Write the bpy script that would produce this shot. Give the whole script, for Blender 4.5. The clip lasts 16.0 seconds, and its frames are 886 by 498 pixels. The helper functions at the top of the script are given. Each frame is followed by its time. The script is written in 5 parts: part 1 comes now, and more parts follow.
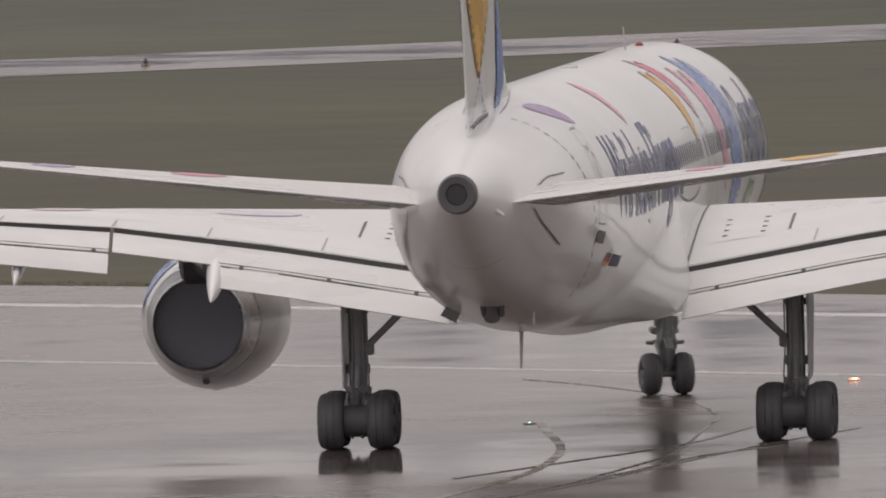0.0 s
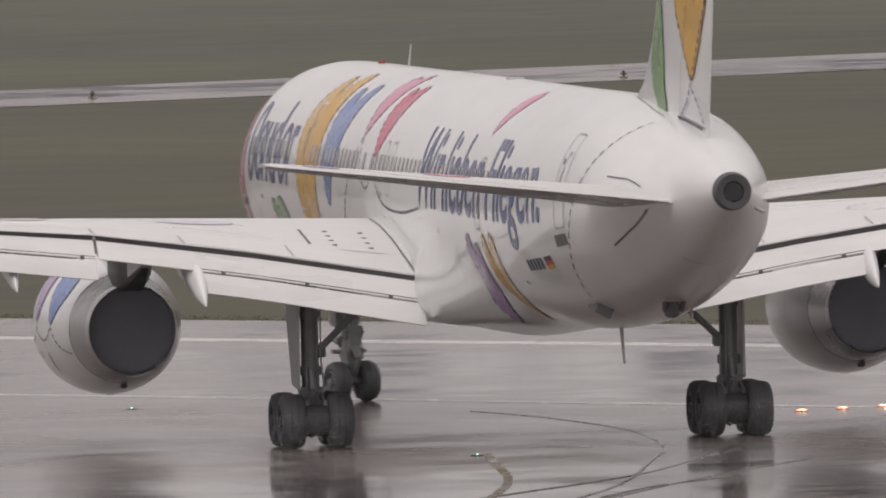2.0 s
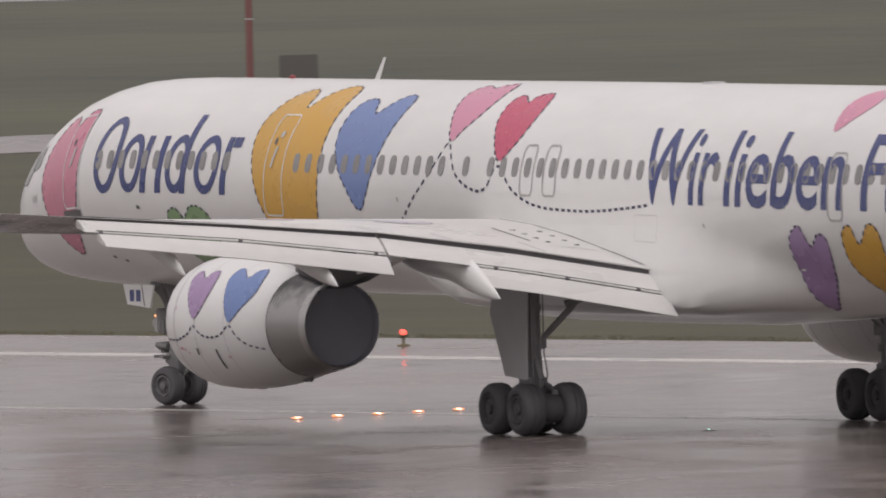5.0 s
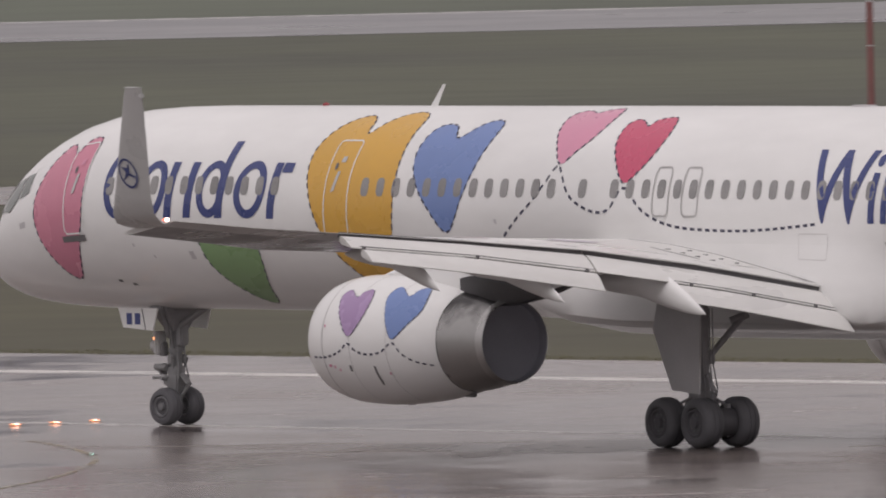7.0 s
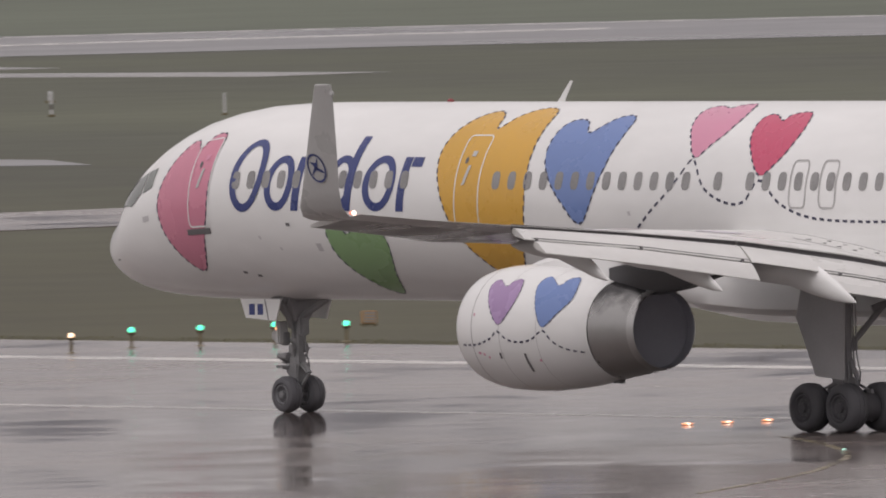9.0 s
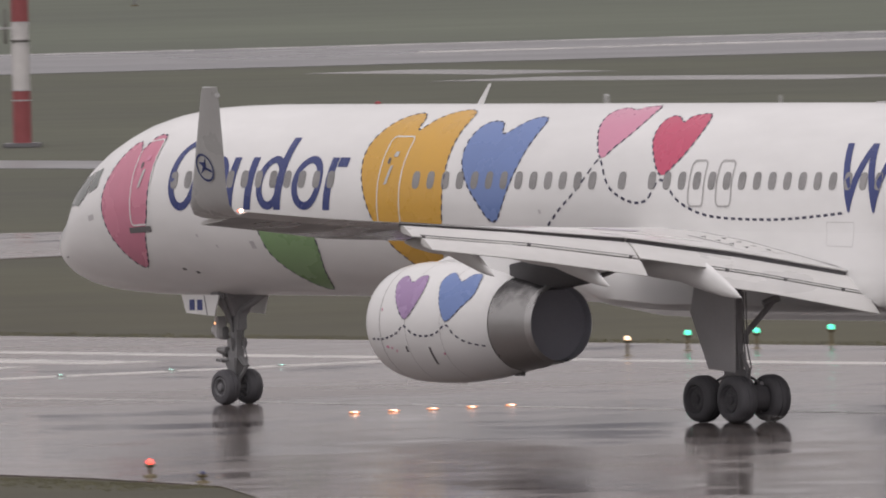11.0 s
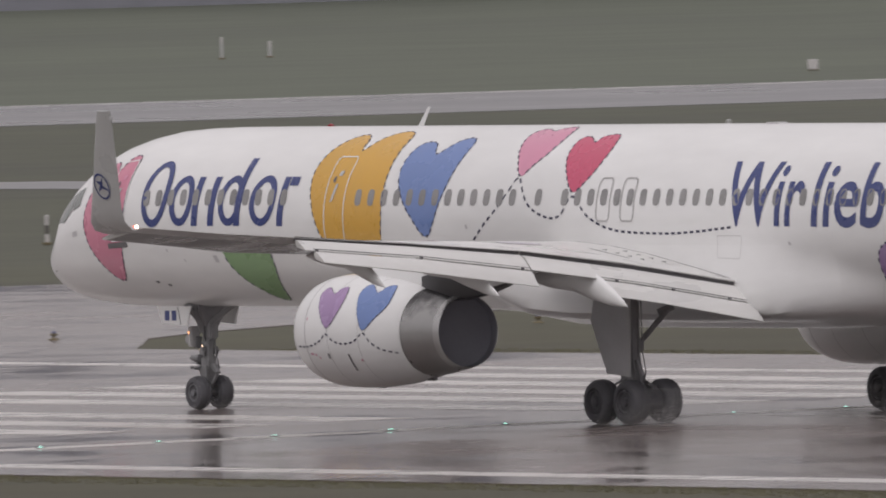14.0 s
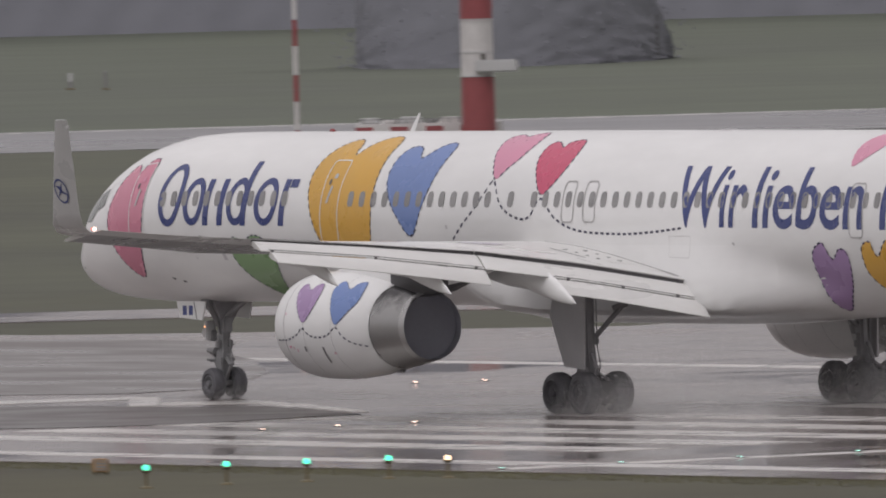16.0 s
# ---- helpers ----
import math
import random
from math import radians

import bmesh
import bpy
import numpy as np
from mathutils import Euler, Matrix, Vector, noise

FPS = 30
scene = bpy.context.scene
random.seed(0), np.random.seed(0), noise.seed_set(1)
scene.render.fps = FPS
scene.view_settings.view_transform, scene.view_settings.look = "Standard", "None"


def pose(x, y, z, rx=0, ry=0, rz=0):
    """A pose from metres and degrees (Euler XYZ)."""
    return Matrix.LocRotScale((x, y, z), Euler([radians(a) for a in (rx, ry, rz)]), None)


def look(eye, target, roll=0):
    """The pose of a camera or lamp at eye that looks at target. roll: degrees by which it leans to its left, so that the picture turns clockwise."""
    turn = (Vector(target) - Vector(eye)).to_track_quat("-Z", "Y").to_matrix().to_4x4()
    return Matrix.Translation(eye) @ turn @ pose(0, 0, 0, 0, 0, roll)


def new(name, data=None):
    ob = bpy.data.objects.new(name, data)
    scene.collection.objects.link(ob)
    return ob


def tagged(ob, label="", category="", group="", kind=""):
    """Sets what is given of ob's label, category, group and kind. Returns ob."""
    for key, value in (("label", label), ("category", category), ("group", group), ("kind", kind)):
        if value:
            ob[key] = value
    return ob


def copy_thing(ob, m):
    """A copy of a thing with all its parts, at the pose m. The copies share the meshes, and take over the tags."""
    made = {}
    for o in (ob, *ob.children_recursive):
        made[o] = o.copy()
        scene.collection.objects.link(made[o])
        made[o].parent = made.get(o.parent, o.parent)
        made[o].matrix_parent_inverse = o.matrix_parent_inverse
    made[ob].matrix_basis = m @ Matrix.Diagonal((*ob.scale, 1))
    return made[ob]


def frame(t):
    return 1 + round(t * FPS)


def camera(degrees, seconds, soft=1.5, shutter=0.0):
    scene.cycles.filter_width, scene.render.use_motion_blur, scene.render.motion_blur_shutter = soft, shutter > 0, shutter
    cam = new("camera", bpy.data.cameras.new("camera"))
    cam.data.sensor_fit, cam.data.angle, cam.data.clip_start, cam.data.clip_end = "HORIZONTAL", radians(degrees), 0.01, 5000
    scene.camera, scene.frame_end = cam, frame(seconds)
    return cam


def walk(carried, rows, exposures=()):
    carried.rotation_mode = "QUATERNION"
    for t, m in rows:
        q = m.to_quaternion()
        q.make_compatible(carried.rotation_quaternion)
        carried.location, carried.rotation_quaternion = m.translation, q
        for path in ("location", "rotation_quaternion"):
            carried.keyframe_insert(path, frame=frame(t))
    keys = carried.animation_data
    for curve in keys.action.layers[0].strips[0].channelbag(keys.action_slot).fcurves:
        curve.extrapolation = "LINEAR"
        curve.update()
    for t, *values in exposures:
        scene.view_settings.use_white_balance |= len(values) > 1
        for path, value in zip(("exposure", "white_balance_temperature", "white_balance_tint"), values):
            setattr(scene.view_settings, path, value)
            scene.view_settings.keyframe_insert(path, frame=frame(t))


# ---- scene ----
EYE = Vector((0.0, 0.0, 15.4505))
cam = camera(2.0409, 16.0, soft=1.85, shutter=0.4)


def aim(pan, tilt, roll):
    """The camera's pose from its pan to the right, its tilt up and its roll, in degrees."""
    p, t = radians(pan), radians(tilt)
    way = Vector((math.sin(p) * math.cos(t), math.cos(p) * math.cos(t), math.sin(t)))
    return look(EYE, EYE + way * 100, -roll)


PAN = [
    (0.0, 2.6352, -1.6749, 1.298),
    (0.5, 2.7104, -1.6674, 1.413),
    (1.0, 2.7744, -1.6595, 1.400),
    (1.5, 2.7778, -1.6257, 1.367),
    (2.0, 2.7587, -1.6046, 1.408),
    (2.5, 2.7398, -1.5815, 1.332),
    (3.0, 2.6861, -1.5593, 1.534),
    (3.5, 2.4814, -1.5980, 1.276),
    (4.0, 2.1412, -1.6079, 1.241),
    (4.5, 1.7529, -1.5654, 1.419),
    (5.0, 1.4292, -1.5225, 1.419),
    (5.5, 1.1210, -1.4830, 1.419),
    (6.0, 0.8022, -1.4497, 1.419),
    (6.5, 0.4257, -1.4301, 1.486),
    (7.0, 0.0005, -1.4282, 1.300),
    (7.5, -0.3887, -1.4195, 1.334),
    (8.0, -0.8142, -1.3930, 1.292),
    (8.5, -1.3011, -1.3852, 1.477),
    (9.0, -1.7322, -1.3985, 1.335),
    (9.5, -2.0360, -1.4081, 1.381),
    (10.0, -2.3144, -1.4259, 1.355),
    (10.5, -2.6335, -1.4057, 1.419),
    (11.0, -3.0137, -1.3617, 1.419),
    (11.5, -3.4204, -1.3157, 1.419),
    (12.0, -3.8316, -1.2833, 1.419),
    (12.5, -4.2138, -1.2959, 1.547),
    (13.0, -4.5727, -1.3046, 1.596),
    (13.5, -4.9748, -1.2726, 1.715),
    (14.0, -5.3342, -1.2515, 1.701),
    (14.5, -5.7332, -1.2410, 1.568),
    (15.0, -6.2403, -1.2512, 1.440),
    (15.5, -6.7491, -1.2277, 1.469),
    (16.0, -7.2191, -1.1891, 1.571),
]
walk(cam, [(t, aim(p, e, r)) for t, p, e, r in PAN], exposures=[(0.0, 0.02, 6560, 15), (4.0, 0.06, 6560, 15.5), (6.5, -0.07, 6520, 16), (7.0, -0.06, 6520, 17), (8.0, 0.0, 6520, 16), (10.0, 0.03, 6490, 15.5), (12.5, 0.0, 6400, 15.5), (14.5, -0.08, 6380, 15), (16.0, -0.06, 6350, 14.5)])

# ---- light ----
world = bpy.data.worlds.new("overcast")
scene.world = world
world.use_nodes = True
wn, wl = world.node_tree.nodes, world.node_tree.links
sky = wn.new("ShaderNodeTexSky")
sky.sky_type, sky.sun_disc = "NISHITA", False
sky.sun_elevation, sky.sun_rotation = radians(52), radians(200)
sky.air_density, sky.dust_density, sky.ozone_density = 1.0, 6.0, 1.0
grey = wn.new("ShaderNodeHueSaturation")
grey.inputs["Saturation"].default_value = 0.12
wl.new(sky.outputs[0], grey.inputs["Color"])
cloud = wn.new("ShaderNodeMix")
cloud.data_type = "RGBA"
cloud.inputs[0].default_value = 0.8
# an overcast sky is brightest overhead and dims towards the horizon
way, height, rise, deck = wn.new("ShaderNodeTexCoord"), wn.new("ShaderNodeSeparateXYZ"), wn.new("ShaderNodeMapRange"), wn.new("ShaderNodeVectorMath")
wl.new(way.outputs["Generated"], height.inputs[0])
wl.new(height.outputs["Z"], rise.inputs[0])
rise.inputs["To Min"].default_value, rise.inputs["To Max"].default_value = 4.55, 7.15
deck.operation = "SCALE"
deck.inputs[0].default_value = (1.0, 0.958, 0.933)
wl.new(rise.outputs[0], deck.inputs["Scale"])
wl.new(deck.outputs[0], cloud.inputs[7])
wl.new(grey.outputs[0], cloud.inputs[6])
wl.new(cloud.outputs[2], wn["Background"].inputs[0])
wn["Background"].inputs[1].default_value = 0.122

sun_data = bpy.data.lights.new("sun", "SUN")
sun_data.energy, sun_data.angle, sun_data.color = 0.5, radians(35), (1.0, 0.965, 0.93)
sun = new("sun", sun_data)
sun.matrix_world = look((-120, -330, 450), (0, 0, 0))


# ---- materials ----
def mat(name, color, rough=0.5, metal=0.0, vary=0.12, size=1.0, fine=20.0, bump=0.0, rough_vary=0.1, emit=None, stretch=(1, 1, 1), coat=0.0):
    """A node material: a base colour with broad stains and fine grain, uneven roughness and a little relief."""
    m = bpy.data.materials.new(name)
    m.use_nodes = True
    n, l = m.node_tree.nodes, m.node_tree.links
    b = n["Principled BSDF"]
    b.inputs["Metallic"].default_value, b.inputs["Coat Weight"].default_value, b.inputs["Coat Roughness"].default_value = metal, coat, 0.08
    if emit:
        b.inputs["Base Color"].default_value = (*color, 1)
        b.inputs["Emission Color"].default_value, b.inputs["Emission Strength"].default_value = (*color, 1), emit
        return m
    at = n.new("ShaderNodeTexCoord")
    mp = n.new("ShaderNodeMapping")
    mp.inputs["Scale"].default_value = stretch
    l.new(at.outputs["Object"], mp.inputs["Vector"])
    broad, grain = n.new("ShaderNodeTexNoise"), n.new("ShaderNodeTexNoise")
    broad.inputs["Scale"].default_value, broad.inputs["Detail"].default_value = size, 6
    grain.inputs["Scale"].default_value, grain.inputs["Detail"].default_value = fine, 3
    for t in (broad, grain):
        l.new(mp.outputs[0], t.inputs["Vector"])
    both = n.new("ShaderNodeMath")
    both.operation = "MULTIPLY_ADD"
    both.inputs[1].default_value = 0.35
    l.new(grain.outputs["Fac"], both.inputs[0])
    l.new(broad.outputs["Fac"], both.inputs[2])
    ramp = n.new("ShaderNodeMapRange")
    ramp.inputs["From Min"].default_value, ramp.inputs["From Max"].default_value = 0.4, 0.95
    ramp.inputs["To Min"].default_value, ramp.inputs["To Max"].default_value = 1 - vary, 1 + vary
    l.new(both.outputs[0], ramp.inputs[0])
    mul = n.new("ShaderNodeVectorMath")
    mul.operation = "SCALE"
    mul.inputs[0].default_value = color
    l.new(ramp.outputs[0], mul.inputs["Scale"])
    l.new(mul.outputs[0], b.inputs["Base Color"])
    rr = n.new("ShaderNodeMapRange")
    rr.inputs["From Min"].default_value, rr.inputs["From Max"].default_value = 0.35, 0.65
    rr.inputs["To Min"].default_value, rr.inputs["To Max"].default_value = max(0.02, rough - rough_vary), min(1, rough + rough_vary)
    l.new(broad.outputs["Fac"], rr.inputs[0])
    l.new(rr.outputs[0], b.inputs["Roughness"])
    if bump:
        bp = n.new("ShaderNodeBump")
        bp.inputs["Strength"].default_value, bp.inputs["Distance"].default_value = bump, 0.05
        l.new(both.outputs[0], bp.inputs["Height"])
        l.new(bp.outputs[0], b.inputs["Normal"])
    return m


def wet_asphalt():
    """Worn asphalt under a film of water: smooth pools and rougher, darker dry streaks at several sizes."""
    m = bpy.data.materials.new("wet_asphalt")
    m.use_nodes = True
    n, l = m.node_tree.nodes, m.node_tree.links
    b = n["Principled BSDF"]
    at = n.new("ShaderNodeTexCoord")

    def noise_at(scale, detail, rough=0.55, twist=0.0):
        t = n.new("ShaderNodeTexNoise")
        t.inputs["Scale"].default_value, t.inputs["Detail"].default_value = scale, detail
        t.inputs["Roughness"].default_value, t.inputs["Distortion"].default_value = rough, twist
        l.new(at.outputs["Object"], t.inputs["Vector"])
        return t.outputs["Fac"]

    def span(src, a, z, lo, hi):
        r = n.new("ShaderNodeMapRange")
        for k, v in (("From Min", a), ("From Max", z), ("To Min", lo), ("To Max", hi)):
            r.inputs[k].default_value = v
        l.new(src, r.inputs[0])
        return r.outputs[0]

    def calc(op, a, c):
        q = n.new("ShaderNodeMath")
        q.operation = op
        for k, v in enumerate((a, c)):
            if isinstance(v, float):
                q.inputs[k].default_value = v
            else:
                l.new(v, q.inputs[k])
        return q.outputs[0]

    wide, mid, small = noise_at(0.035, 4, 0.5, 0.6), noise_at(0.20, 4, 0.5, 1.2), noise_at(1.6, 3)
    film = calc("ADD", calc("MULTIPLY", wide, 0.55), calc("ADD", calc("MULTIPLY", mid, 0.36), calc("MULTIPLY", small, 0.12)))
    l.new(span(film, 0.42, 0.62, 0.055, 0.28), b.inputs["Roughness"])
    tone = span(calc("ADD", mid, calc("MULTIPLY", small, 0.4)), 0.45, 0.95, 0.80, 1.2)
    v = n.new("ShaderNodeVectorMath")
    v.operation = "SCALE"
    v.inputs[0].default_value = (0.140, 0.116, 0.108)
    l.new(tone, v.inputs["Scale"])
    l.new(v.outputs[0], b.inputs["Base Color"])
    return m


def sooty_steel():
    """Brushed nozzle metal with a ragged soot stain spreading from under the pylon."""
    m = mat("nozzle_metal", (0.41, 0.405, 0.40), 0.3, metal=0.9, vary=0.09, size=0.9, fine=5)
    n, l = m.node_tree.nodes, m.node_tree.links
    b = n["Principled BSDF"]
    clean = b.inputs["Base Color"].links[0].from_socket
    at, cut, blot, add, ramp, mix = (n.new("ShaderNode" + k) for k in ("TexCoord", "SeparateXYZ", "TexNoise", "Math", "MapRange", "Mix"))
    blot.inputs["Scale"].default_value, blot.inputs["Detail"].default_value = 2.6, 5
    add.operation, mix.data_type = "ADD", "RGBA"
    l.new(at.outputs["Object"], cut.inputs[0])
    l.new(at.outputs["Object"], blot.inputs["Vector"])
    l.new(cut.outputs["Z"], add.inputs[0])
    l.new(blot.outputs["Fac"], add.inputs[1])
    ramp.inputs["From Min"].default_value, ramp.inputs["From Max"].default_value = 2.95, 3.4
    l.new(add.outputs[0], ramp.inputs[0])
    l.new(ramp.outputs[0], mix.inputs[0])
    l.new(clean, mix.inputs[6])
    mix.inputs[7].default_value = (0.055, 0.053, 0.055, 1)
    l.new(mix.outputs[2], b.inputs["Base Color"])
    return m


def field_grass():
    """Wet airfield grass: dull and brownish by the runway's start, greener farther along it, in ragged patches."""
    m = mat("wet_grass", (0.072, 0.069, 0.043), 0.9, vary=0.42, size=0.02, fine=0.22, bump=0.3)
    n, l = m.node_tree.nodes, m.node_tree.links
    b = n["Principled BSDF"]
    dull = b.inputs["Base Color"].links[0].from_socket
    at, cut, blot, add, ramp, tint = (n.new("ShaderNode" + k) for k in ("TexCoord", "SeparateXYZ", "TexNoise", "Math", "MapRange", "Mix"))
    blot.inputs["Scale"].default_value, blot.inputs["Detail"].default_value = 0.018, 5
    add.operation, add.inputs[1].default_value = "MULTIPLY_ADD", 110.0
    tint.data_type, tint.blend_type = "RGBA", "MULTIPLY"
    l.new(at.outputs["Object"], cut.inputs[0])
    l.new(at.outputs["Object"], blot.inputs["Vector"])
    l.new(blot.outputs["Fac"], add.inputs[0])
    l.new(cut.outputs["X"], add.inputs[2])
    ramp.inputs["From Min"].default_value, ramp.inputs["From Max"].default_value = 150.0, 290.0
    l.new(add.outputs[0], ramp.inputs[0])
    l.new(ramp.outputs[0], tint.inputs[0])
    l.new(dull, tint.inputs[6])
    tint.inputs[7].default_value = (1.15, 1.27, 1.42, 1)
    l.new(tint.outputs[2], b.inputs["Base Color"])
    return m


def blade_green():
    """Wet grass blades, each clump a shade of its own."""
    m = mat("grass_blades", (0.16, 0.153, 0.094), 0.85, vary=0.2, size=0.3, fine=3.0)
    n, l = m.node_tree.nodes, m.node_tree.links
    b = n["Principled BSDF"]
    plain = b.inputs["Base Color"].links[0].from_socket
    geo, ramp, mul = n.new("ShaderNodeNewGeometry"), n.new("ShaderNodeMapRange"), n.new("ShaderNodeVectorMath")
    ramp.inputs["To Min"].default_value, ramp.inputs["To Max"].default_value = 0.8, 1.2
    mul.operation = "SCALE"
    l.new(geo.outputs["Random Per Island"], ramp.inputs[0])
    l.new(plain, mul.inputs[0])
    l.new(ramp.outputs[0], mul.inputs["Scale"])
    l.new(mul.outputs[0], b.inputs["Base Color"])
    return m


M = {
    "blades": blade_green(),
    "grass": field_grass(),
    "asphalt": wet_asphalt(),
    "concrete": mat("wet_concrete", (0.155, 0.152, 0.160), 0.33, vary=0.3, size=0.05, fine=0.6, rough_vary=0.1),
    "puddle": mat("standing_water", (0.20, 0.195, 0.185), 0.22, vary=0.1, size=0.3, rough_vary=0.03),
    "line": mat("runway_paint", (0.50, 0.48, 0.46), 0.3, vary=0.3, size=0.5, fine=4.0),
    "line_worn": mat("worn_paint", (0.38, 0.365, 0.35), 0.25, vary=0.3, size=0.5, fine=4.0),
    "yellow_line": mat("taxiway_paint", (0.19, 0.158, 0.09), 0.24, vary=0.3, size=0.6, fine=4.0),
    "rubber_mark": mat("tyre_mark", (0.12, 0.106, 0.10), 0.24, vary=0.3, size=0.5),
    "white": mat("white_aircraft_paint", (0.775, 0.775, 0.77), 0.33, vary=0.09, size=0.5, fine=2.4, rough_vary=0.05, coat=0.5, stretch=(0.35, 1, 1)),
    "wing_white": mat("wing_paint", (0.72, 0.715, 0.70), 0.35, vary=0.1, size=0.7, fine=5.0, stretch=(1, 0.3, 1)),
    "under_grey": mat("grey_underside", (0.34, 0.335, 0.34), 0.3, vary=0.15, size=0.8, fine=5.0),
    # grey underside paint, set darker to include the shade beneath the wing
    "wing_under": mat("shaded_wing_grey", (0.19, 0.187, 0.19), 0.3, vary=0.15, size=0.8, fine=5.0),
    "seam": mat("panel_gap", (0.155, 0.15, 0.155), 0.6),
    "seam_light": mat("panel_line", (0.42, 0.41, 0.41), 0.5),
    "panel_faint": mat("faint_panel_line", (0.60, 0.595, 0.59), 0.5),
    "grey": mat("grey_paint", (0.54, 0.53, 0.54), 0.4, vary=0.1, size=1.0),
    "light_grey": mat("light_grey_paint", (0.50, 0.50, 0.50), 0.35, vary=0.08),
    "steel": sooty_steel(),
    "dark_metal": mat("sooty_exhaust", (0.31, 0.315, 0.36), 0.8, metal=0.0, vary=0.1),
    "strut": mat("gear_strut_paint", (0.25, 0.25, 0.255), 0.4, vary=0.2, size=3),
    "strut_dark": mat("dark_gear_paint", (0.28, 0.275, 0.285), 0.45, vary=0.2, size=3),
    "drops": mat("water_drops", (0.50, 0.485, 0.48), 0.3, vary=0.02),
    "chrome": mat("oleo_chrome", (0.6, 0.6, 0.6), 0.15, metal=1.0),
    "dull_hub": mat("dirty_hub", (0.09, 0.088, 0.096), 0.6, metal=0.0, vary=0.15, size=8),
    "tyre": mat("tyre_rubber", (0.1, 0.099, 0.108), 0.62, vary=0.2, size=4, fine=30),
    "hub": mat("wheel_hub", (0.20, 0.20, 0.21), 0.45, metal=0.2, vary=0.15, size=8),
    "glass": mat("cockpit_glass", (0.19, 0.205, 0.195), 0.12, vary=0.1),
    "cabin_window": mat("cabin_window", (0.27, 0.265, 0.265), 0.15, vary=0.3, size=1.0),
    "navy": mat("navy_livery", (0.045, 0.062, 0.20), 0.3, vary=0.08),
    "stitch": mat("stitch_livery", (0.05, 0.05, 0.09), 0.4),
    "pink": mat("pink_livery", (0.62, 0.23, 0.32), 0.3, vary=0.06),
    "orange": mat("orange_livery", (0.65, 0.37, 0.065), 0.3, vary=0.06),
    "blue": mat("blue_livery", (0.165, 0.245, 0.50), 0.3, vary=0.06),
    "red": mat("raspberry_livery", (0.58, 0.085, 0.165), 0.3, vary=0.06),
    "rose": mat("rose_livery", (0.66, 0.28, 0.40), 0.3, vary=0.06),
    "green": mat("green_livery", (0.23, 0.37, 0.18), 0.3, vary=0.06),
    "violet": mat("violet_livery", (0.37, 0.245, 0.44), 0.3, vary=0.06),
    "lip_metal": mat("nozzle_lip_metal", (0.50, 0.495, 0.49), 0.3, metal=0.9, vary=0.15, size=2.0, fine=9),
    "crease": mat("skin_crease", (0.34, 0.27, 0.25), 0.5),
    "violet_faint": mat("worn_violet_livery", (0.62, 0.58, 0.65), 0.35, vary=0.1),
    "pink_faint": mat("worn_pink_livery", (0.69, 0.56, 0.59), 0.35, vary=0.1),
    "burnt": mat("burnt_metal", (0.085, 0.083, 0.087), 0.5, metal=0.2, vary=0.2),
    "black": mat("black_paint", (0.03, 0.03, 0.032), 0.4),
    "flag_red": mat("flag_red", (0.5, 0.03, 0.03), 0.4),
    "flag_gold": mat("flag_gold", (0.62, 0.38, 0.03), 0.4),
    "mast_red": mat("mast_red", (0.29, 0.075, 0.08), 0.5, vary=0.12, size=2),
    # slim mast's red and white, greyed to hold the haze before it
    "faded_red": mat("hazed_mast_red", (0.23, 0.10, 0.095), 0.6, vary=0.12, size=2),
    "faded_white": mat("hazed_mast_white", (0.27, 0.262, 0.25), 0.6, vary=0.12, size=2),
    "mast_white": mat("mast_white", (0.58, 0.56, 0.55), 0.5, vary=0.12, size=2),
    "box_orange": mat("sign_board", (0.36, 0.22, 0.10), 0.5),
    "post_grey": mat("weathered_post", (0.23, 0.23, 0.225), 0.7),
    # dark tone lifted slightly, with distance haze in the colour
    "dark_box": mat("dark_box", (0.125, 0.118, 0.108), 0.7),
    "lamp_body": mat("lamp_body", (0.16, 0.13, 0.07), 0.5),
    "meadow": mat("wet_meadow", (0.106, 0.119, 0.090), 0.9, vary=0.3, size=0.012, fine=0.12),
    # leaf tone paled and blued: distance haze is put into the colour
    "leaf": mat("hazed_leaves", (0.215, 0.218, 0.245), 0.9, vary=0.05, size=0.3),
    "bark": mat("far_bark", (0.12, 0.115, 0.12), 0.9),
    "amber_light": mat("amber_light", (1.0, 0.42, 0.18), emit=1.6),
    "hot_light": mat("hot_light", (1.0, 0.72, 0.58), emit=5.0),
    "pale_green_light": mat("pale_green_light", (0.55, 1.0, 0.85), emit=1.8),
    "half_damp": mat("half_damp_asphalt", (0.115, 0.102, 0.098), 0.36, vary=0.25, size=0.3, fine=2.0, rough_vary=0.14, stretch=(0.4, 1, 1)),
    "damp": mat("damp_asphalt", (0.10, 0.09, 0.088), 0.45, vary=0.25, size=0.4, fine=3.0),
    "green_light": mat("green_light", (0.10, 1.0, 0.60), emit=1.5),
    "white_light": mat("warm_white_light", (1.0, 0.70, 0.45), emit=2.5),
    "nav_light": mat("tail_lamp_light", (1.0, 0.22, 0.14), emit=1.5),
    "red_light": mat("red_light", (1.0, 0.10, 0.07), emit=2.2),
    "blue_light": mat("blue_light", (0.03, 0.04, 0.12), emit=0.3),
    "beacon": mat("beacon_red", (0.26, 0.045, 0.05), 0.2),
}


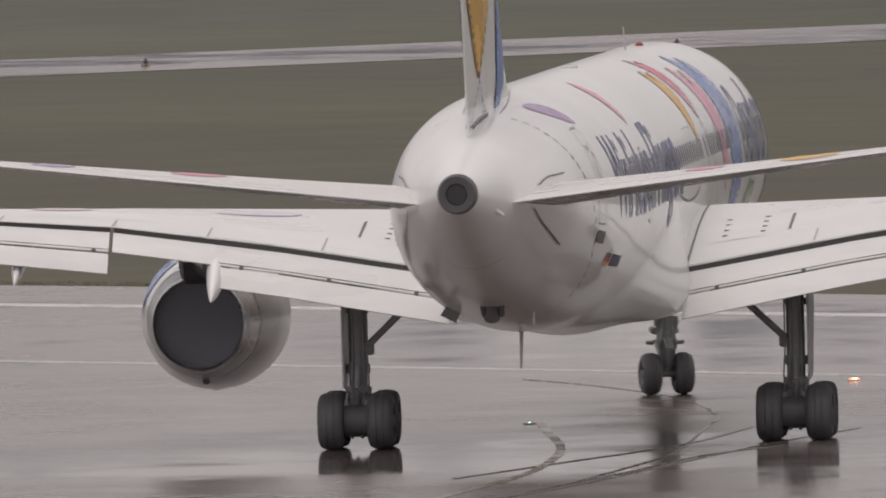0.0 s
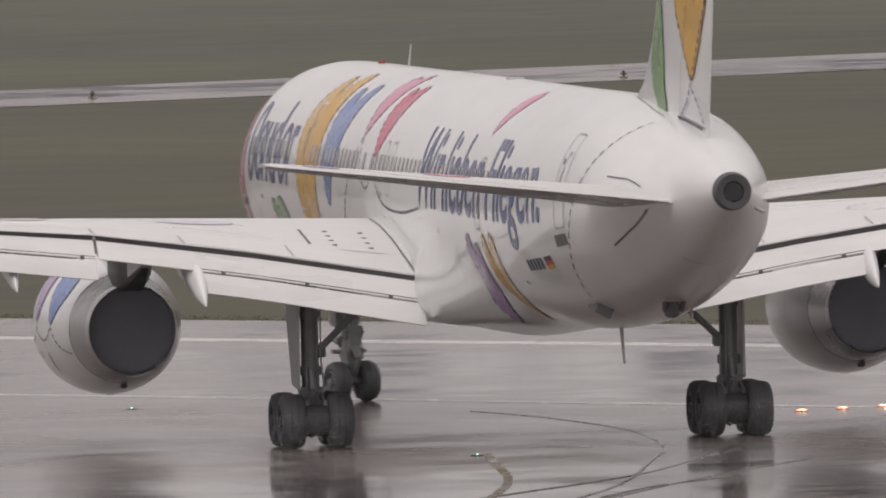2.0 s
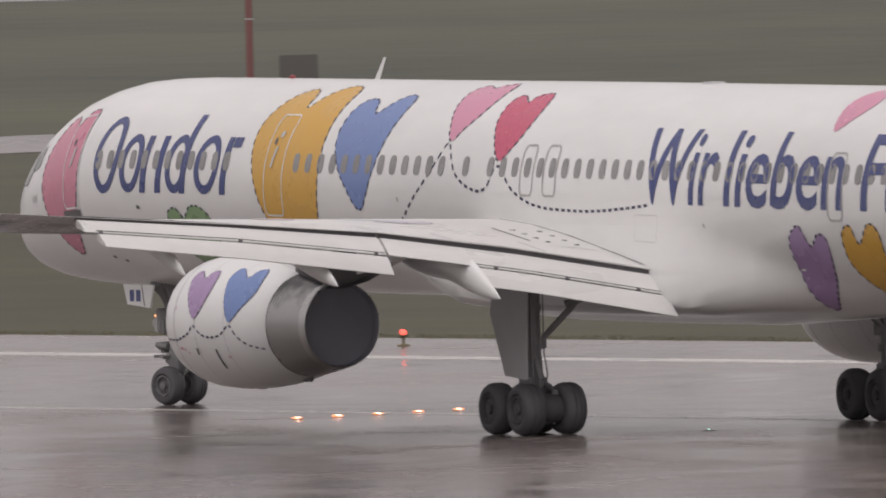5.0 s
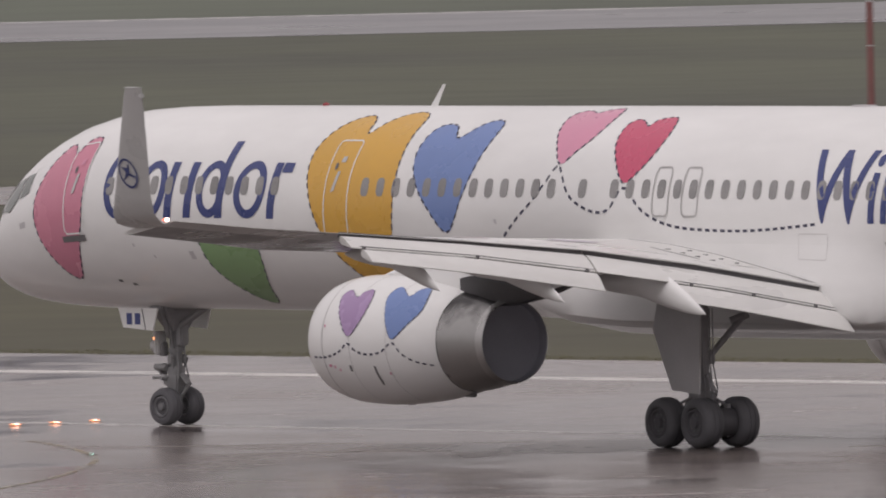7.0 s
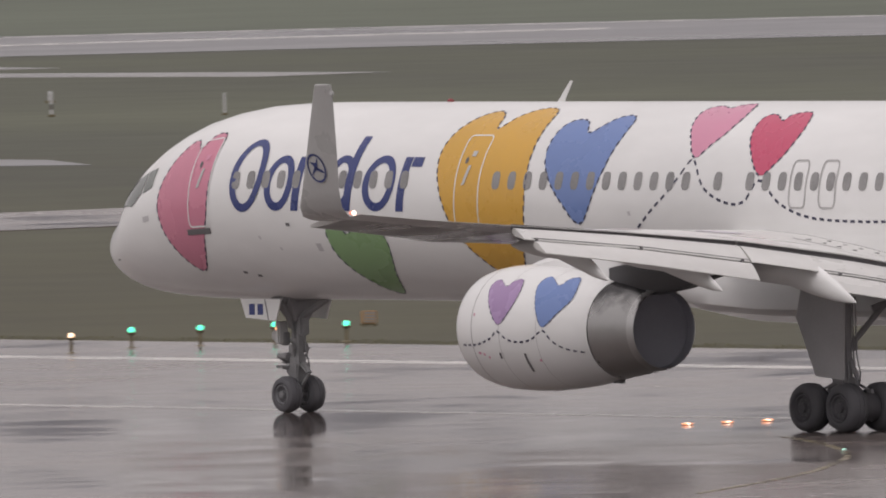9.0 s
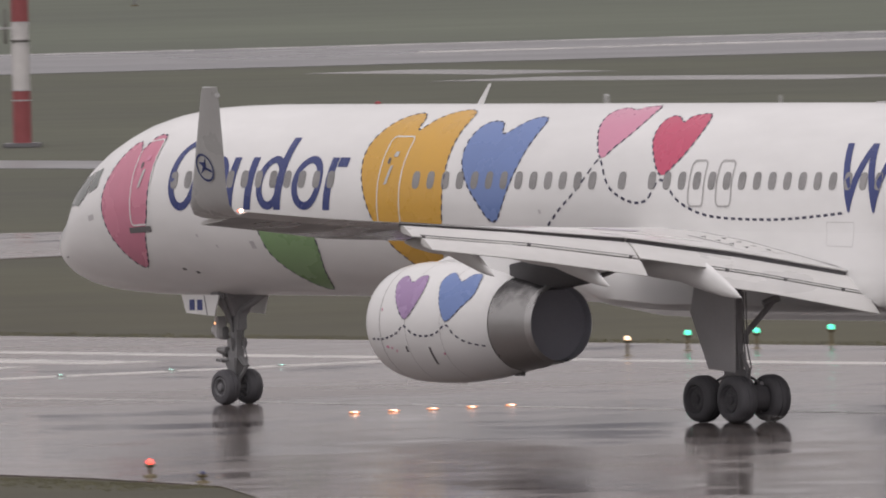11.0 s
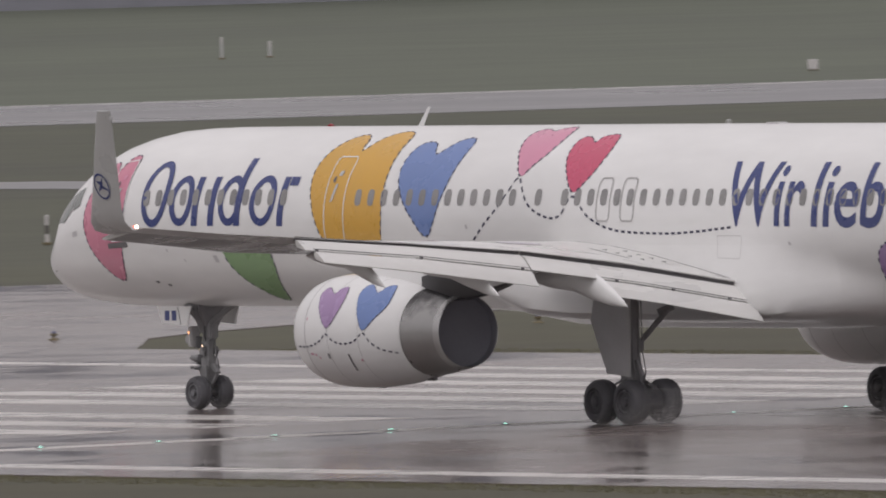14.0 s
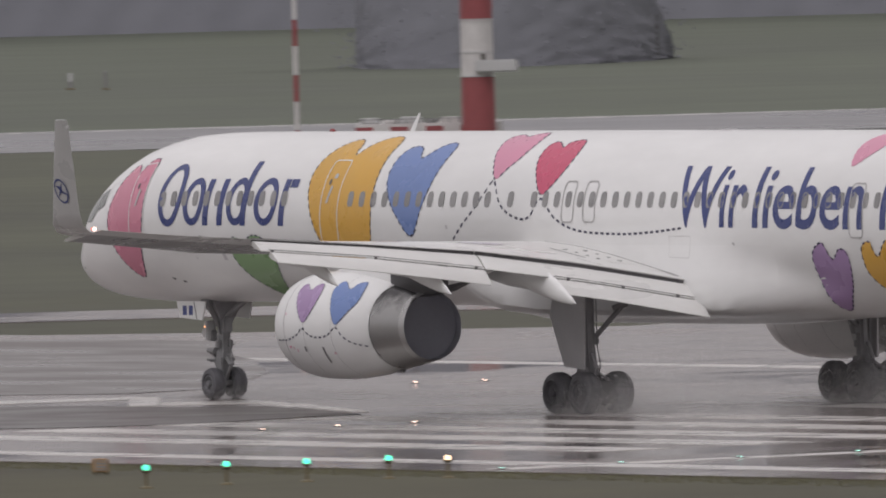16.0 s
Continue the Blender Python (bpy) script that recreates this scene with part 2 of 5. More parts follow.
# ---- mesh helpers ----
def part(name, bm, material, parent=None, label="", smooth=True):
    """Links a bmesh as one mesh object, under a thing or a part where one is given."""
    me = bpy.data.meshes.new(name)
    bmesh.ops.recalc_face_normals(bm, faces=bm.faces)
    bm.to_mesh(me)
    bm.free()
    for m in material if isinstance(material, (list, tuple)) else [material]:
        me.materials.append(M[m])
    if smooth:
        me.polygons.foreach_set("use_smooth", [True] * len(me.polygons))
        me.set_sharp_from_angle(angle=radians(38))
    ob = new(name, me)
    if parent:
        ob.parent = parent
    if label:
        tagged(ob, label)
    return ob


def loft(rings, caps=(True, True), closed=True, bm=None, mi=0, low=None, rear=0):
    """A skin over rings of points, each with the same count; from the point numbered low on, in the second material, up to rear in the third."""
    bm = bm or bmesh.new()
    vs = [[bm.verts.new(p) for p in r] for r in rings]
    k = len(vs[0])
    for a, b in zip(vs, vs[1:]):
        for i in range(k if closed else k - 1):
            j = (i + 1) % k
            bm.faces.new((a[i], a[j], b[j], b[i])).material_index = mi if low is None or i < low else 2 if i < rear else 1
    for end, on in ((vs[0], caps[0]), (vs[-1], caps[1])):
        if on:
            bm.faces.new(end).material_index = mi
    return bm


def disc_ring(c, axis, r, n=24, r2=None):
    """A ring of points round c, across the axis."""
    a = Vector(axis).normalized()
    s = a.cross(Vector((0, 0, 1)) if abs(a.z) < 0.9 else Vector((1, 0, 0))).normalized()
    w = s.cross(a)
    return [Vector(c) + s * (r * math.cos(i * math.tau / n)) + w * ((r2 or r) * math.sin(i * math.tau / n)) for i in range(n)]


def tube(p, q, r, r2=None, n=14, bm=None, mi=0):
    ax = Vector(q) - Vector(p)
    return loft([disc_ring(p, ax, r, n), disc_ring(q, ax, r2 or r, n)], bm=bm, mi=mi)


def turned(c, axis, profile, n=40, caps=(True, True), bm=None, mi=0):
    """A body turned round an axis through c: profile of (distance along the axis, radius)."""
    a = Vector(axis).normalized()
    return loft([disc_ring(Vector(c) + a * d, a, r, n) for d, r in profile], caps, bm=bm, mi=mi)


def block(lo, hi, bevel=0.0, bm=None, mi=0):
    own = bmesh.new()
    bmesh.ops.create_cube(own, size=1)
    for v in own.verts:
        v.co = Vector([l + (h - l) * (c + 0.5) for l, h, c in zip(lo, hi, v.co)])
    if bevel:
        bmesh.ops.bevel(own, geom=own.edges[:], offset=bevel, segments=2, affect="EDGES")
    if bm is None:
        return own
    tmp = bpy.data.meshes.new("tmp")
    own.to_mesh(tmp)
    own.free()
    bm.from_mesh(tmp)
    bpy.data.meshes.remove(tmp)
    return bm


def slab(outline, z0, z1, bm=None):
    """A flat piece with an outline in the plan, from z0 up to z1."""
    bm = bm or bmesh.new()
    lo = [bm.verts.new((x, y, z0)) for x, y in outline]
    hi = [bm.verts.new((x, y, z1)) for x, y in outline]
    bm.faces.new(hi)
    bm.faces.new(lo[::-1])
    for i in range(len(lo)):
        j = (i + 1) % len(lo)
        bm.faces.new((lo[i], lo[j], hi[j], hi[i]))
    return bm


def spline(points, steps=8, closed=False):
    """Points on a smooth curve through the points given."""
    p = [Vector(a) for a in points]
    n = len(p)
    out = []
    for i in range(n if closed else n - 1):
        if closed:
            a, b, c, d = p[i - 1], p[i], p[(i + 1) % n], p[(i + 2) % n]
        else:
            a, b, c, d = p[max(i - 1, 0)], p[i], p[i + 1], p[min(i + 2, n - 1)]
        for k in range(steps):
            t = k / steps
            out.append(0.5 * ((2 * b) + (c - a) * t + (2 * a - 5 * b + 4 * c - d) * t * t + (3 * b - a - 3 * c + d) * t ** 3))
    return out if closed else out + [p[-1]]


# ---- the airfield, in runway coordinates: s along the runway, d to its left ----
U2, N2, C0 = Vector((-0.6252, 0.7804)), Vector((-0.7804, -0.6252)), Vector((-8.0, 488.2))


def rw(s, d):
    p = C0 + U2 * s + N2 * d
    return p.x, p.y


def strip(s0, s1, d0, d1):
    return [rw(s0, d0), rw(s1, d0), rw(s1, d1), rw(s0, d1)]


RUNWAY_TURN = math.degrees(math.atan2(U2.y, U2.x))


def lay(name, outline, z0, z1, material, label="", category="", kind="structure", parent=None):
    """A flat piece of the setting whose own axes run along the runway."""
    m = pose(C0.x, C0.y, 0, 0, 0, RUNWAY_TURN)
    inv = m.inverted()
    ob = part(name, slab([(inv @ Vector((x, y, 0)))[:2] for x, y in outline], z0, z1), material, parent, smooth=False)
    if parent:
        return ob
    ob.matrix_world = m
    return tagged(ob, label, category, kind=kind)


lay("ground", [(-3000, -800), (3000, -800), (3000, 4500), (-3000, 4500)], -1.0, 0.0, "grass", "wide wet airfield grass in dull olive green", "grass")
lay("meadow", [(-900, 860), (900, 1120), (900, 2600), (-900, 2600)], 0.0, 0.012, "meadow", "greener far meadow behind the taxiways", "grass")
near = [rw(12, 27.6), rw(2, 28.8), rw(-5, 30.6), rw(-11, 34), rw(-15, 40), rw(-18, 52), rw(-20, 90), rw(-170, 90), rw(-170, -31.0), rw(-20, -31.0), rw(60, -28.8), rw(118, -27.2), rw(135, -27.6), rw(160, -30.5)]
runway = lay("runway", [rw(900, -30.5), rw(900, 27.6)] + near, 0.0, 0.03, "asphalt", "wet dark runway asphalt with puddles and streaks", "runway")
taxiway = lay("taxiway", [rw(*p) for p in ((122, -26.5), (131.5, -33), (135, -37), (138, -42), (140.5, -46), (142, -50), (148, -65), (151, -85), (150, -420), (167, -420), (168, -95), (180, -77), (184, -66), (187, -57), (190, -52), (194, -46), (198, -40), (204, -34), (212, -30.6),
                                            (196, -30.6), (190, -34), (186.5, -37.5), (184, -42), (181, -47.6), (176, -51.5), (168, -48.5), (160, -43.5), (158.5, -40), (166, -34.5), (173, -30.6))], 0.0, 0.025, "asphalt",
              "wet pale taxiway that leaves the runway across the grass", "taxiway")
far_edge = [(-420, 933), (-141, 979), (-88, 988), (-30, 1001), (10, 1002), (420, 1066)]
far = [(-420, 884), (-141, 929), (-84, 940), (-30, 951), (10, 952), (420, 1018)] + far_edge[::-1]
far_road = lay("far_road", far, 0.0, 0.022, "concrete", "pale wet far taxiway across the grass", "taxiway")
lay("edge_line", [(x, y - 1.2) for x, y in far_edge[1:5]] + [(x, y - 3.4) for x, y in far_edge[4:0:-1]], 0.02, 0.027, "line_worn", parent=far_road)
lay("guide_line", [(-52, 971.0), (-23, 981.6), (-23, 984.6), (-52, 974.5)], 0.02, 0.027, "line", parent=far_road)
lay("service_road", [rw(*p) for p in ((216, -141), (224, -145.2), (312, -145), (322, -141), (310, -138), (222, -138.3))], 0.0, 0.02, "concrete", "narrow pale wet service road beside the taxiway", "road")

# ---- the airliner: x forward from the main gear, y to its left, z up from the ground ----
BODY = [  # station, top, bottom, half width
    (28.1, 3.30, 3.18, 0.06), (28.03, 3.58, 3.02, 0.33), (27.75, 3.82, 2.78, 0.63), (27.2, 4.14, 2.55, 0.96), (26.75, 4.54, 2.44, 1.18), (26.3, 5.05, 2.375, 1.37),
    (25.2, 5.63, 2.30, 1.58), (24.0, 5.98, 2.27, 1.74), (22.5, 6.18, 2.27, 1.84), (20.8, 6.24, 2.28, 1.875), (19.0, 6.25, 2.28, 1.88),
    (12.0, 6.26, 2.25, 1.88), (0.0, 6.28, 2.25, 1.88), (-9.0, 6.28, 2.25, 1.88), (-12.0, 6.29, 2.28, 1.88), (-15.0, 6.29, 2.44, 1.83),
    (-18.0, 6.23, 2.78, 1.66), (-21.0, 5.98, 3.26, 1.32), (-23.5, 5.67, 3.84, 0.87), (-25.0, 5.40, 4.34, 0.52), (-25.7, 5.22, 4.58, 0.33)]


def body_at(x):
    """Centre height, half width and half height of the fuselage at a station."""
    i = next((k for k in range(len(BODY) - 2) if x >= BODY[k + 1][0]), len(BODY) - 2)
    a, b = BODY[i], BODY[i + 1]
    p, q = BODY[max(i - 1, 0)], BODY[min(i + 2, len(BODY) - 1)]
    h = b[0] - a[0]
    t = min(max((x - a[0]) / h, 0), 1)
    out = []
    for k in (1, 2, 3):
        s = (b[k] - a[k]) / h
        sa = (a[k] - p[k]) / (a[0] - p[0]) if i else s
        sb = (q[k] - b[k]) / (q[0] - b[0]) if q is not b else s
        ma = 0 if sa * s <= 0 else 2 * sa * s / (sa + s)
        mb = 0 if sb * s <= 0 else 2 * sb * s / (sb + s)
        if i == 0:
            ma = s
        out.append((2 * t ** 3 - 3 * t * t + 1) * a[k] + (t ** 3 - 2 * t * t + t) * h * ma + (3 * t * t - 2 * t ** 3) * b[k] + (t ** 3 - t * t) * h * mb)
    return (out[0] + out[1]) / 2, max(out[2], 0.02), (out[0] - out[1]) / 2


def bulge(x, turn):
    """How far the fairing under the wings stands out from the round body."""
    a = turn if -90 <= turn <= 90 else -180 - turn if turn < -90 else 180 - turn if turn < 270 else turn - 360
    deep = float(np.interp(x, [-10.5, -9, -6, -3, 0, 5, 7, 8, 9, 10.5], [0.0, 0.05, 0.20, 0.34, 0.36, 0.36, 0.30, 0.19, 0.06, 0.0]))
    rim = float(np.interp(x, [-10, -8, -5, -2, 0, 9], [-62, -48, -26, -6, -12, -16]))
    u = min(max((rim - a) / 32, 0), 1)
    return deep * (u * u * (3 - 2 * u) + 1.3 * math.exp(-((a + 44) / 15) ** 2) * u)


def skin(x, turn, lift=0.0):
    """The place on the fuselage's skin at a station and a turn in degrees up from its left side."""
    zc, hw, hh = body_at(x)
    lift += bulge(x, turn)
    c, s = math.cos(radians(turn)), math.sin(radians(turn))
    return Vector((x, (hw + lift) * c, zc + (hh + lift) * s))


airliner = new("airliner")
tagged(airliner, "white twin-engined airliner with coloured hearts rolling on the wet runway", "airplane")

xs = [28.1, 28.08, 28.05, 27.99, 27.9, 27.8, 27.55, 27.2, 26.8, 26.4, 26.0, 25.5, 25.0, 24.4, 23.6, 22.7, 21.7, 20.5, 19.0] + [17.0, 15.0, 13.0, 11.5] + [10.5 - 0.5 * k for k in range(38)] + \
    [-9 - 0.5 * k for k in range(0, 27)] + [-22.6, -23.2, -23.8, -24.4, -24.9, -25.3, -25.7]
fuselage = part("fuselage", loft([[skin(x, k * 5) for k in range(72)] for x in xs]), "white", airliner, "white fuselage with a slightly drooped nose")


def wrap(name, flat, material, parent, left=True, lift=0.006, label="", surface=None, step=5.0, xstep=0.5):
    """Lays a flat bmesh, with station in x and turn in degrees in y, on the fuselage."""
    ys = [v.co.y for v in flat.verts]
    xq = [v.co.x for v in flat.verts]
    for lo, hi, st, no in ((min(ys), max(ys), step, (0, 1, 0)), (min(xq), max(xq), xstep, (1, 0, 0))):
        k = math.ceil(lo / st)
        while k * st < hi:
            co = (0, k * st, 0) if no[1] else (k * st, 0, 0)
            bmesh.ops.bisect_plane(flat, geom=flat.verts[:] + flat.edges[:] + flat.faces[:], plane_co=co, plane_no=no)
            k += 1
    bmesh.ops.triangulate(flat, faces=flat.faces)
    for v in flat.verts:
        if surface:
            v.co = surface(v.co.x, v.co.y, lift)
        else:
            v.co = skin(v.co.x, v.co.y, lift)
            if not left:
                v.co.y = -v.co.y
    ob = part(name, flat, material, parent, label)
    return tagged(ob, kind="stuff") if name == "dashed_line" else ob


def face(points):
    bm = bmesh.new()
    bm.faces.new([bm.verts.new((p[0], p[1], 0)) for p in points])
    return bm


def dashes(points, length, gap, width, scale=30.0):
    """Short strokes along a line of (station, turn); scale: degrees of turn to a metre."""
    bm = bmesh.new()
    p = [Vector((a[0], a[1] / scale)) for a in points]
    pos, on, need, start = 0.0, True, length, p[0].copy()
    for a, b in zip(p, p[1:]):
        seg, at = (b - a).length, 0.0
        if seg < 1e-6:
            continue
        w = (b - a) / seg
        while seg - at >= need:
            at += need
            here = a + w * at
            if on and (here - start).length > 1e-4:
                d = (here - start).normalized()
                n = Vector((-d.y, d.x)) * width / 2
                bm.faces.new([bm.verts.new((c.x, c.y * scale, 0)) for c in (start - n, here - n, here + n, start + n)])
            start, on = here, not on
            need = length if on else gap
        need -= seg - at
    return bm


def heart(name, points, material, label, surface=None, sides=(True, False), parent=None, stitch=True, ragged=0.012, other=""):
    for left in sides:
        line = spline([(*p, 0) for p in points], 9, True)
        rough = [(p.x + ragged * math.sin(k * 1.9), p.y + ragged * 30 * math.cos(k * 2.3)) for k, p in enumerate(line)]
        wrap(name, face(rough), material if left or not other else other, parent or fuselage, left, 0.02 if parent is not None and parent.name == "fin" else 0.01 if surface else 0.006 if points[0][0] > 0 else 0.008, label, surface, 5.0, 0.5)
        if stitch:
            tagged(wrap("stitching", dashes([(p.x, p.y) for p in line] + [(line[0].x, line[0].y)], 0.11, 0.09, 0.042 if not surface else 0.03), "stitch", parent or fuselage, left, 0.010 if points[0][0] > 0 or surface else 0.015, "", surface, 5.0, 0.5), kind="stuff")


heart("heart", [(24.75, 4), (24.6, 25), (24.1, 44), (23.78, 46), (23.55, 38), (23.3, 47), (23.0, 48.5), (22.8, 42), (22.85, 5), (23.0, -13), (23.6, -42), (24.35, -22)], "pink", "pink heart round the front door")
heart("heart", [(15.25, 18), (15.3, 38), (14.95, 57), (14.45, 66), (14.1, 60), (13.93, 48), (13.6, 60), (13.2, 69), (12.8, 70), (12.5, 62), (12.4, 40), (12.35, 0), (12.6, -25), (13.25, -52), (13.9, -38), (14.75, -12)],
      "orange", "broad heart round the second door", other="blue")
heart("heart", [(11.93, 32), (11.9, 48), (11.65, 56), (11.2, 55), (10.87, 45), (10.4, 57), (10.03, 61), (9.75, 56), (9.75, 40), (10.0, 15), (10.55, -10), (11.2, 3), (11.7, 18)], "blue", "broad heart", other="rose")
heart("heart", [(7.12, 28), (7.5, 40), (7.75, 50), (7.9, 61), (7.88, 69), (7.62, 73.5), (7.2, 69.5), (7.05, 74.5), (6.63, 77), (6.38, 61), (6.48, 46), (6.78, 36)], "rose", "small heart", other="red")
heart("heart", [(4.92, 17.5), (5.37, 30.5), (5.66, 43), (5.75, 55.5), (5.62, 61.5), (5.35, 60.5), (5.02, 55), (4.93, 61.5), (4.41, 63.8), (4.14, 50), (4.22, 35), (4.52, 24)], "red", "small heart", other="orange")
heart("heart", [(18.93, -20), (18.9, -14.5), (18.55, -12), (18.25, -17.5), (17.9, -11), (17.4, -12), (17.0, -22), (17.2, -42), (17.75, -66), (18.4, -48), (18.8, -32)], "green", "green heart")
heart("heart", [(-6.6, -26), (-6.8, -17), (-7.2, -13), (-7.45, -24), (-7.85, -17), (-8.15, -20), (-8.02, -33), (-7.5, -50), (-6.75, -66), (-6.55, -45)], "violet", "violet heart", sides=(True,))
heart("heart", [(-8.75, -24), (-8.85, -15), (-9.2, -12), (-9.4, -22), (-9.9, -11), (-10.25, -15), (-10.25, -28), (-10.05, -48), (-9.45, -70), (-9.1, -53), (-8.75, -36)], "orange", "orange heart", sides=(True,))
heart("heart", [(-8.0, 38), (-7.75, 50), (-7.7, 62), (-7.9, 72), (-8.15, 75), (-8.3, 70), (-8.6, 70), (-8.72, 58), (-8.4, 46)], "rose", "pink heart", stitch=False)
LOOPS = [(8.95, -16), (8.65, -10.2), (8.26, -2), (7.81, 7), (7.43, 17.6), (7.13, 27), (6.6, 10), (5.87, 2), (5.3, 3), (4.87, 15), (4.2, 2), (3.2, -6), (1.5, -8), (0.2, -7), (-1.3, -4)]
for left in (True, False):
    wrap("dashed_line", dashes([(p.x, p.y) for p in spline([(*p, 0) for p in LOOPS], 10)], 0.14, 0.10, 0.05), "stitch", fuselage, left, 0.007)
    wrap("dashed_line", dashes([(p.x, p.y) for p in spline([(-16.1, -84, 0), (-16.7, -50, 0), (-18.0, -14, 0), (-19.2, 22, 0), (-20.1, 50, 0), (-20.6, 72, 0)], 10)], 0.17, 0.12, 0.036), "stitch", fuselage, left, 0.007)


def quad(x0, x1, t0, t1, lean=0.0):
    """A slanted bar: stations x0 to x1 at the foot, shifted by lean at the top."""
    return face([(x0, t0), (x1, t0), (x1 + lean, t1), (x0 + lean, t1)])


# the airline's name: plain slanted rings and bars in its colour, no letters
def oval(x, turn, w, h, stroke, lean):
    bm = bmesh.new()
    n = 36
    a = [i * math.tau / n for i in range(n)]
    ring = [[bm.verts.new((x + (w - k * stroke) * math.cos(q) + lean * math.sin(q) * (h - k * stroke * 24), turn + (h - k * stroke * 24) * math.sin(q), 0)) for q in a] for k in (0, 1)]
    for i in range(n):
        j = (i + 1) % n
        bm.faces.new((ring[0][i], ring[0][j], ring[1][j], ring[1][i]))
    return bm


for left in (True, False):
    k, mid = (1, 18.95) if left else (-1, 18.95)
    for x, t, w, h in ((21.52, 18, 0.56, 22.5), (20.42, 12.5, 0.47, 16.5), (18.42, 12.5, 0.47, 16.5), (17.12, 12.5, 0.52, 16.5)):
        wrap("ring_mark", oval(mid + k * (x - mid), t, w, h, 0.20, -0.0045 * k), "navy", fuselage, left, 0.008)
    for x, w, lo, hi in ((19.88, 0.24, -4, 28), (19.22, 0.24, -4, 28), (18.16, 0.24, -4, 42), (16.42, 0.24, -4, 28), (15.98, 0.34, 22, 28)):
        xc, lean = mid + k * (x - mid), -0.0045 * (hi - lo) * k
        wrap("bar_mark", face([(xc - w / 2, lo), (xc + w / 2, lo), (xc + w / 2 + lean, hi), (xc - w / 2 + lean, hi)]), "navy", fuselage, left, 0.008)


def lettering(text, length, height, shear, parent, place, material, name="lettering", bold=0.0):
    """Words in the built-in font, laid out flat from 0 to length and placed by a function of (across, up)."""
    cu = bpy.data.curves.new("words", "FONT")
    cu.body, cu.shear, cu.offset, cu.resolution_u = text, shear, bold, 4
    ob = bpy.data.objects.new("words", cu)
    scene.collection.objects.link(ob)
    me = bpy.data.meshes.new_from_object(ob.evaluated_get(bpy.context.evaluated_depsgraph_get()))
    bpy.data.objects.remove(ob)
    bm = bmesh.new()
    bm.from_mesh(me)
    bpy.data.meshes.remove(me)
    x0, x1 = min(v.co.x for v in bm.verts), max(v.co.x for v in bm.verts)
    for v in bm.verts:
        v.co = place((v.co.x - x0) / (x1 - x0) * length, v.co.y * height)
    return bm


for left in (True, False):
    for text, front, rear in (("Wir", -1.03, -3.98), ("lieben", -4.32, -9.0), ("Fliegen.", -9.7, -15.82)):
        def spot(a, h, front=front, rear=rear, left=left):
            x = front - a if left else -16.5 - front + a
            return Vector((x, -2.4 + h * 58.5 + 0.16 * (x + 1), 0))
        wrap("lettering", lettering(text, front - rear, 1.0, 0.06, fuselage, spot, "navy", bold=0.011), "navy", fuselage, left, 0.008, "navy slanted lettering")

for left in (True, False):
    k = 1 if left else -1
    for i in range(5):  # the registration, as plain bars
        x = -13.45 - i * 0.34
        wrap("registration_bar", quad(x, x - 0.24, -29.5, -23.5, -0.03), "stitch", fuselage, left, 0.007)
    for i, m in enumerate(("flag_gold", "flag_red", "black")):
        wrap("flag_stripe", quad(-15.3, -15.95, -30.5 + i * 2.4, -28.1 + i * 2.4), m, fuselage, left, 0.007)


def outline(x0, x1, t0, t1, width, round_x=0.12, round_t=5.0):
    """A thin rounded frame line on the skin, between stations and turns."""
    cx = [(x0, t0), (x1, t0), (x1, t1), (x0, t1)]
    sgn = [(1, 1), (-1, 1), (-1, -1), (1, -1)]
    bm = bmesh.new()
    ins, out = [], []
    sx = 1 if x1 > x0 else -1
    for (x, t), (a, b), start in zip(cx, sgn, (180, 270, 0, 90)):
        for i in range(5):
            q = radians(start + i * 22.5)
            px, pt = x + a * sx * round_x + round_x * sx * math.cos(q), t + b * round_t + round_t * math.sin(q)
            out.append((px, pt))
            ins.append((px - width * sx * math.cos(q), pt - width * 29 * math.sin(q)))
    vo, vi = [bm.verts.new((*p, 0)) for p in out], [bm.verts.new((*p, 0)) for p in ins]
    for i in range(len(vo)):
        j = (i + 1) % len(vo)
        bm.faces.new((vo[i], vo[j], vi[j], vi[i]))
    return bm


def cabin_window(x, left, turn=14.3):
    pts = [(x + 0.127 * math.copysign(abs(math.cos(a)) ** 0.6, math.cos(a)), turn + 5.3 * math.copysign(abs(math.sin(a)) ** 0.7, math.sin(a))) for a in [i * math.tau / 16 for i in range(16)]]
    return wrap("window", face(pts), "cabin_window", fuselage, left, 0.009, step=20)


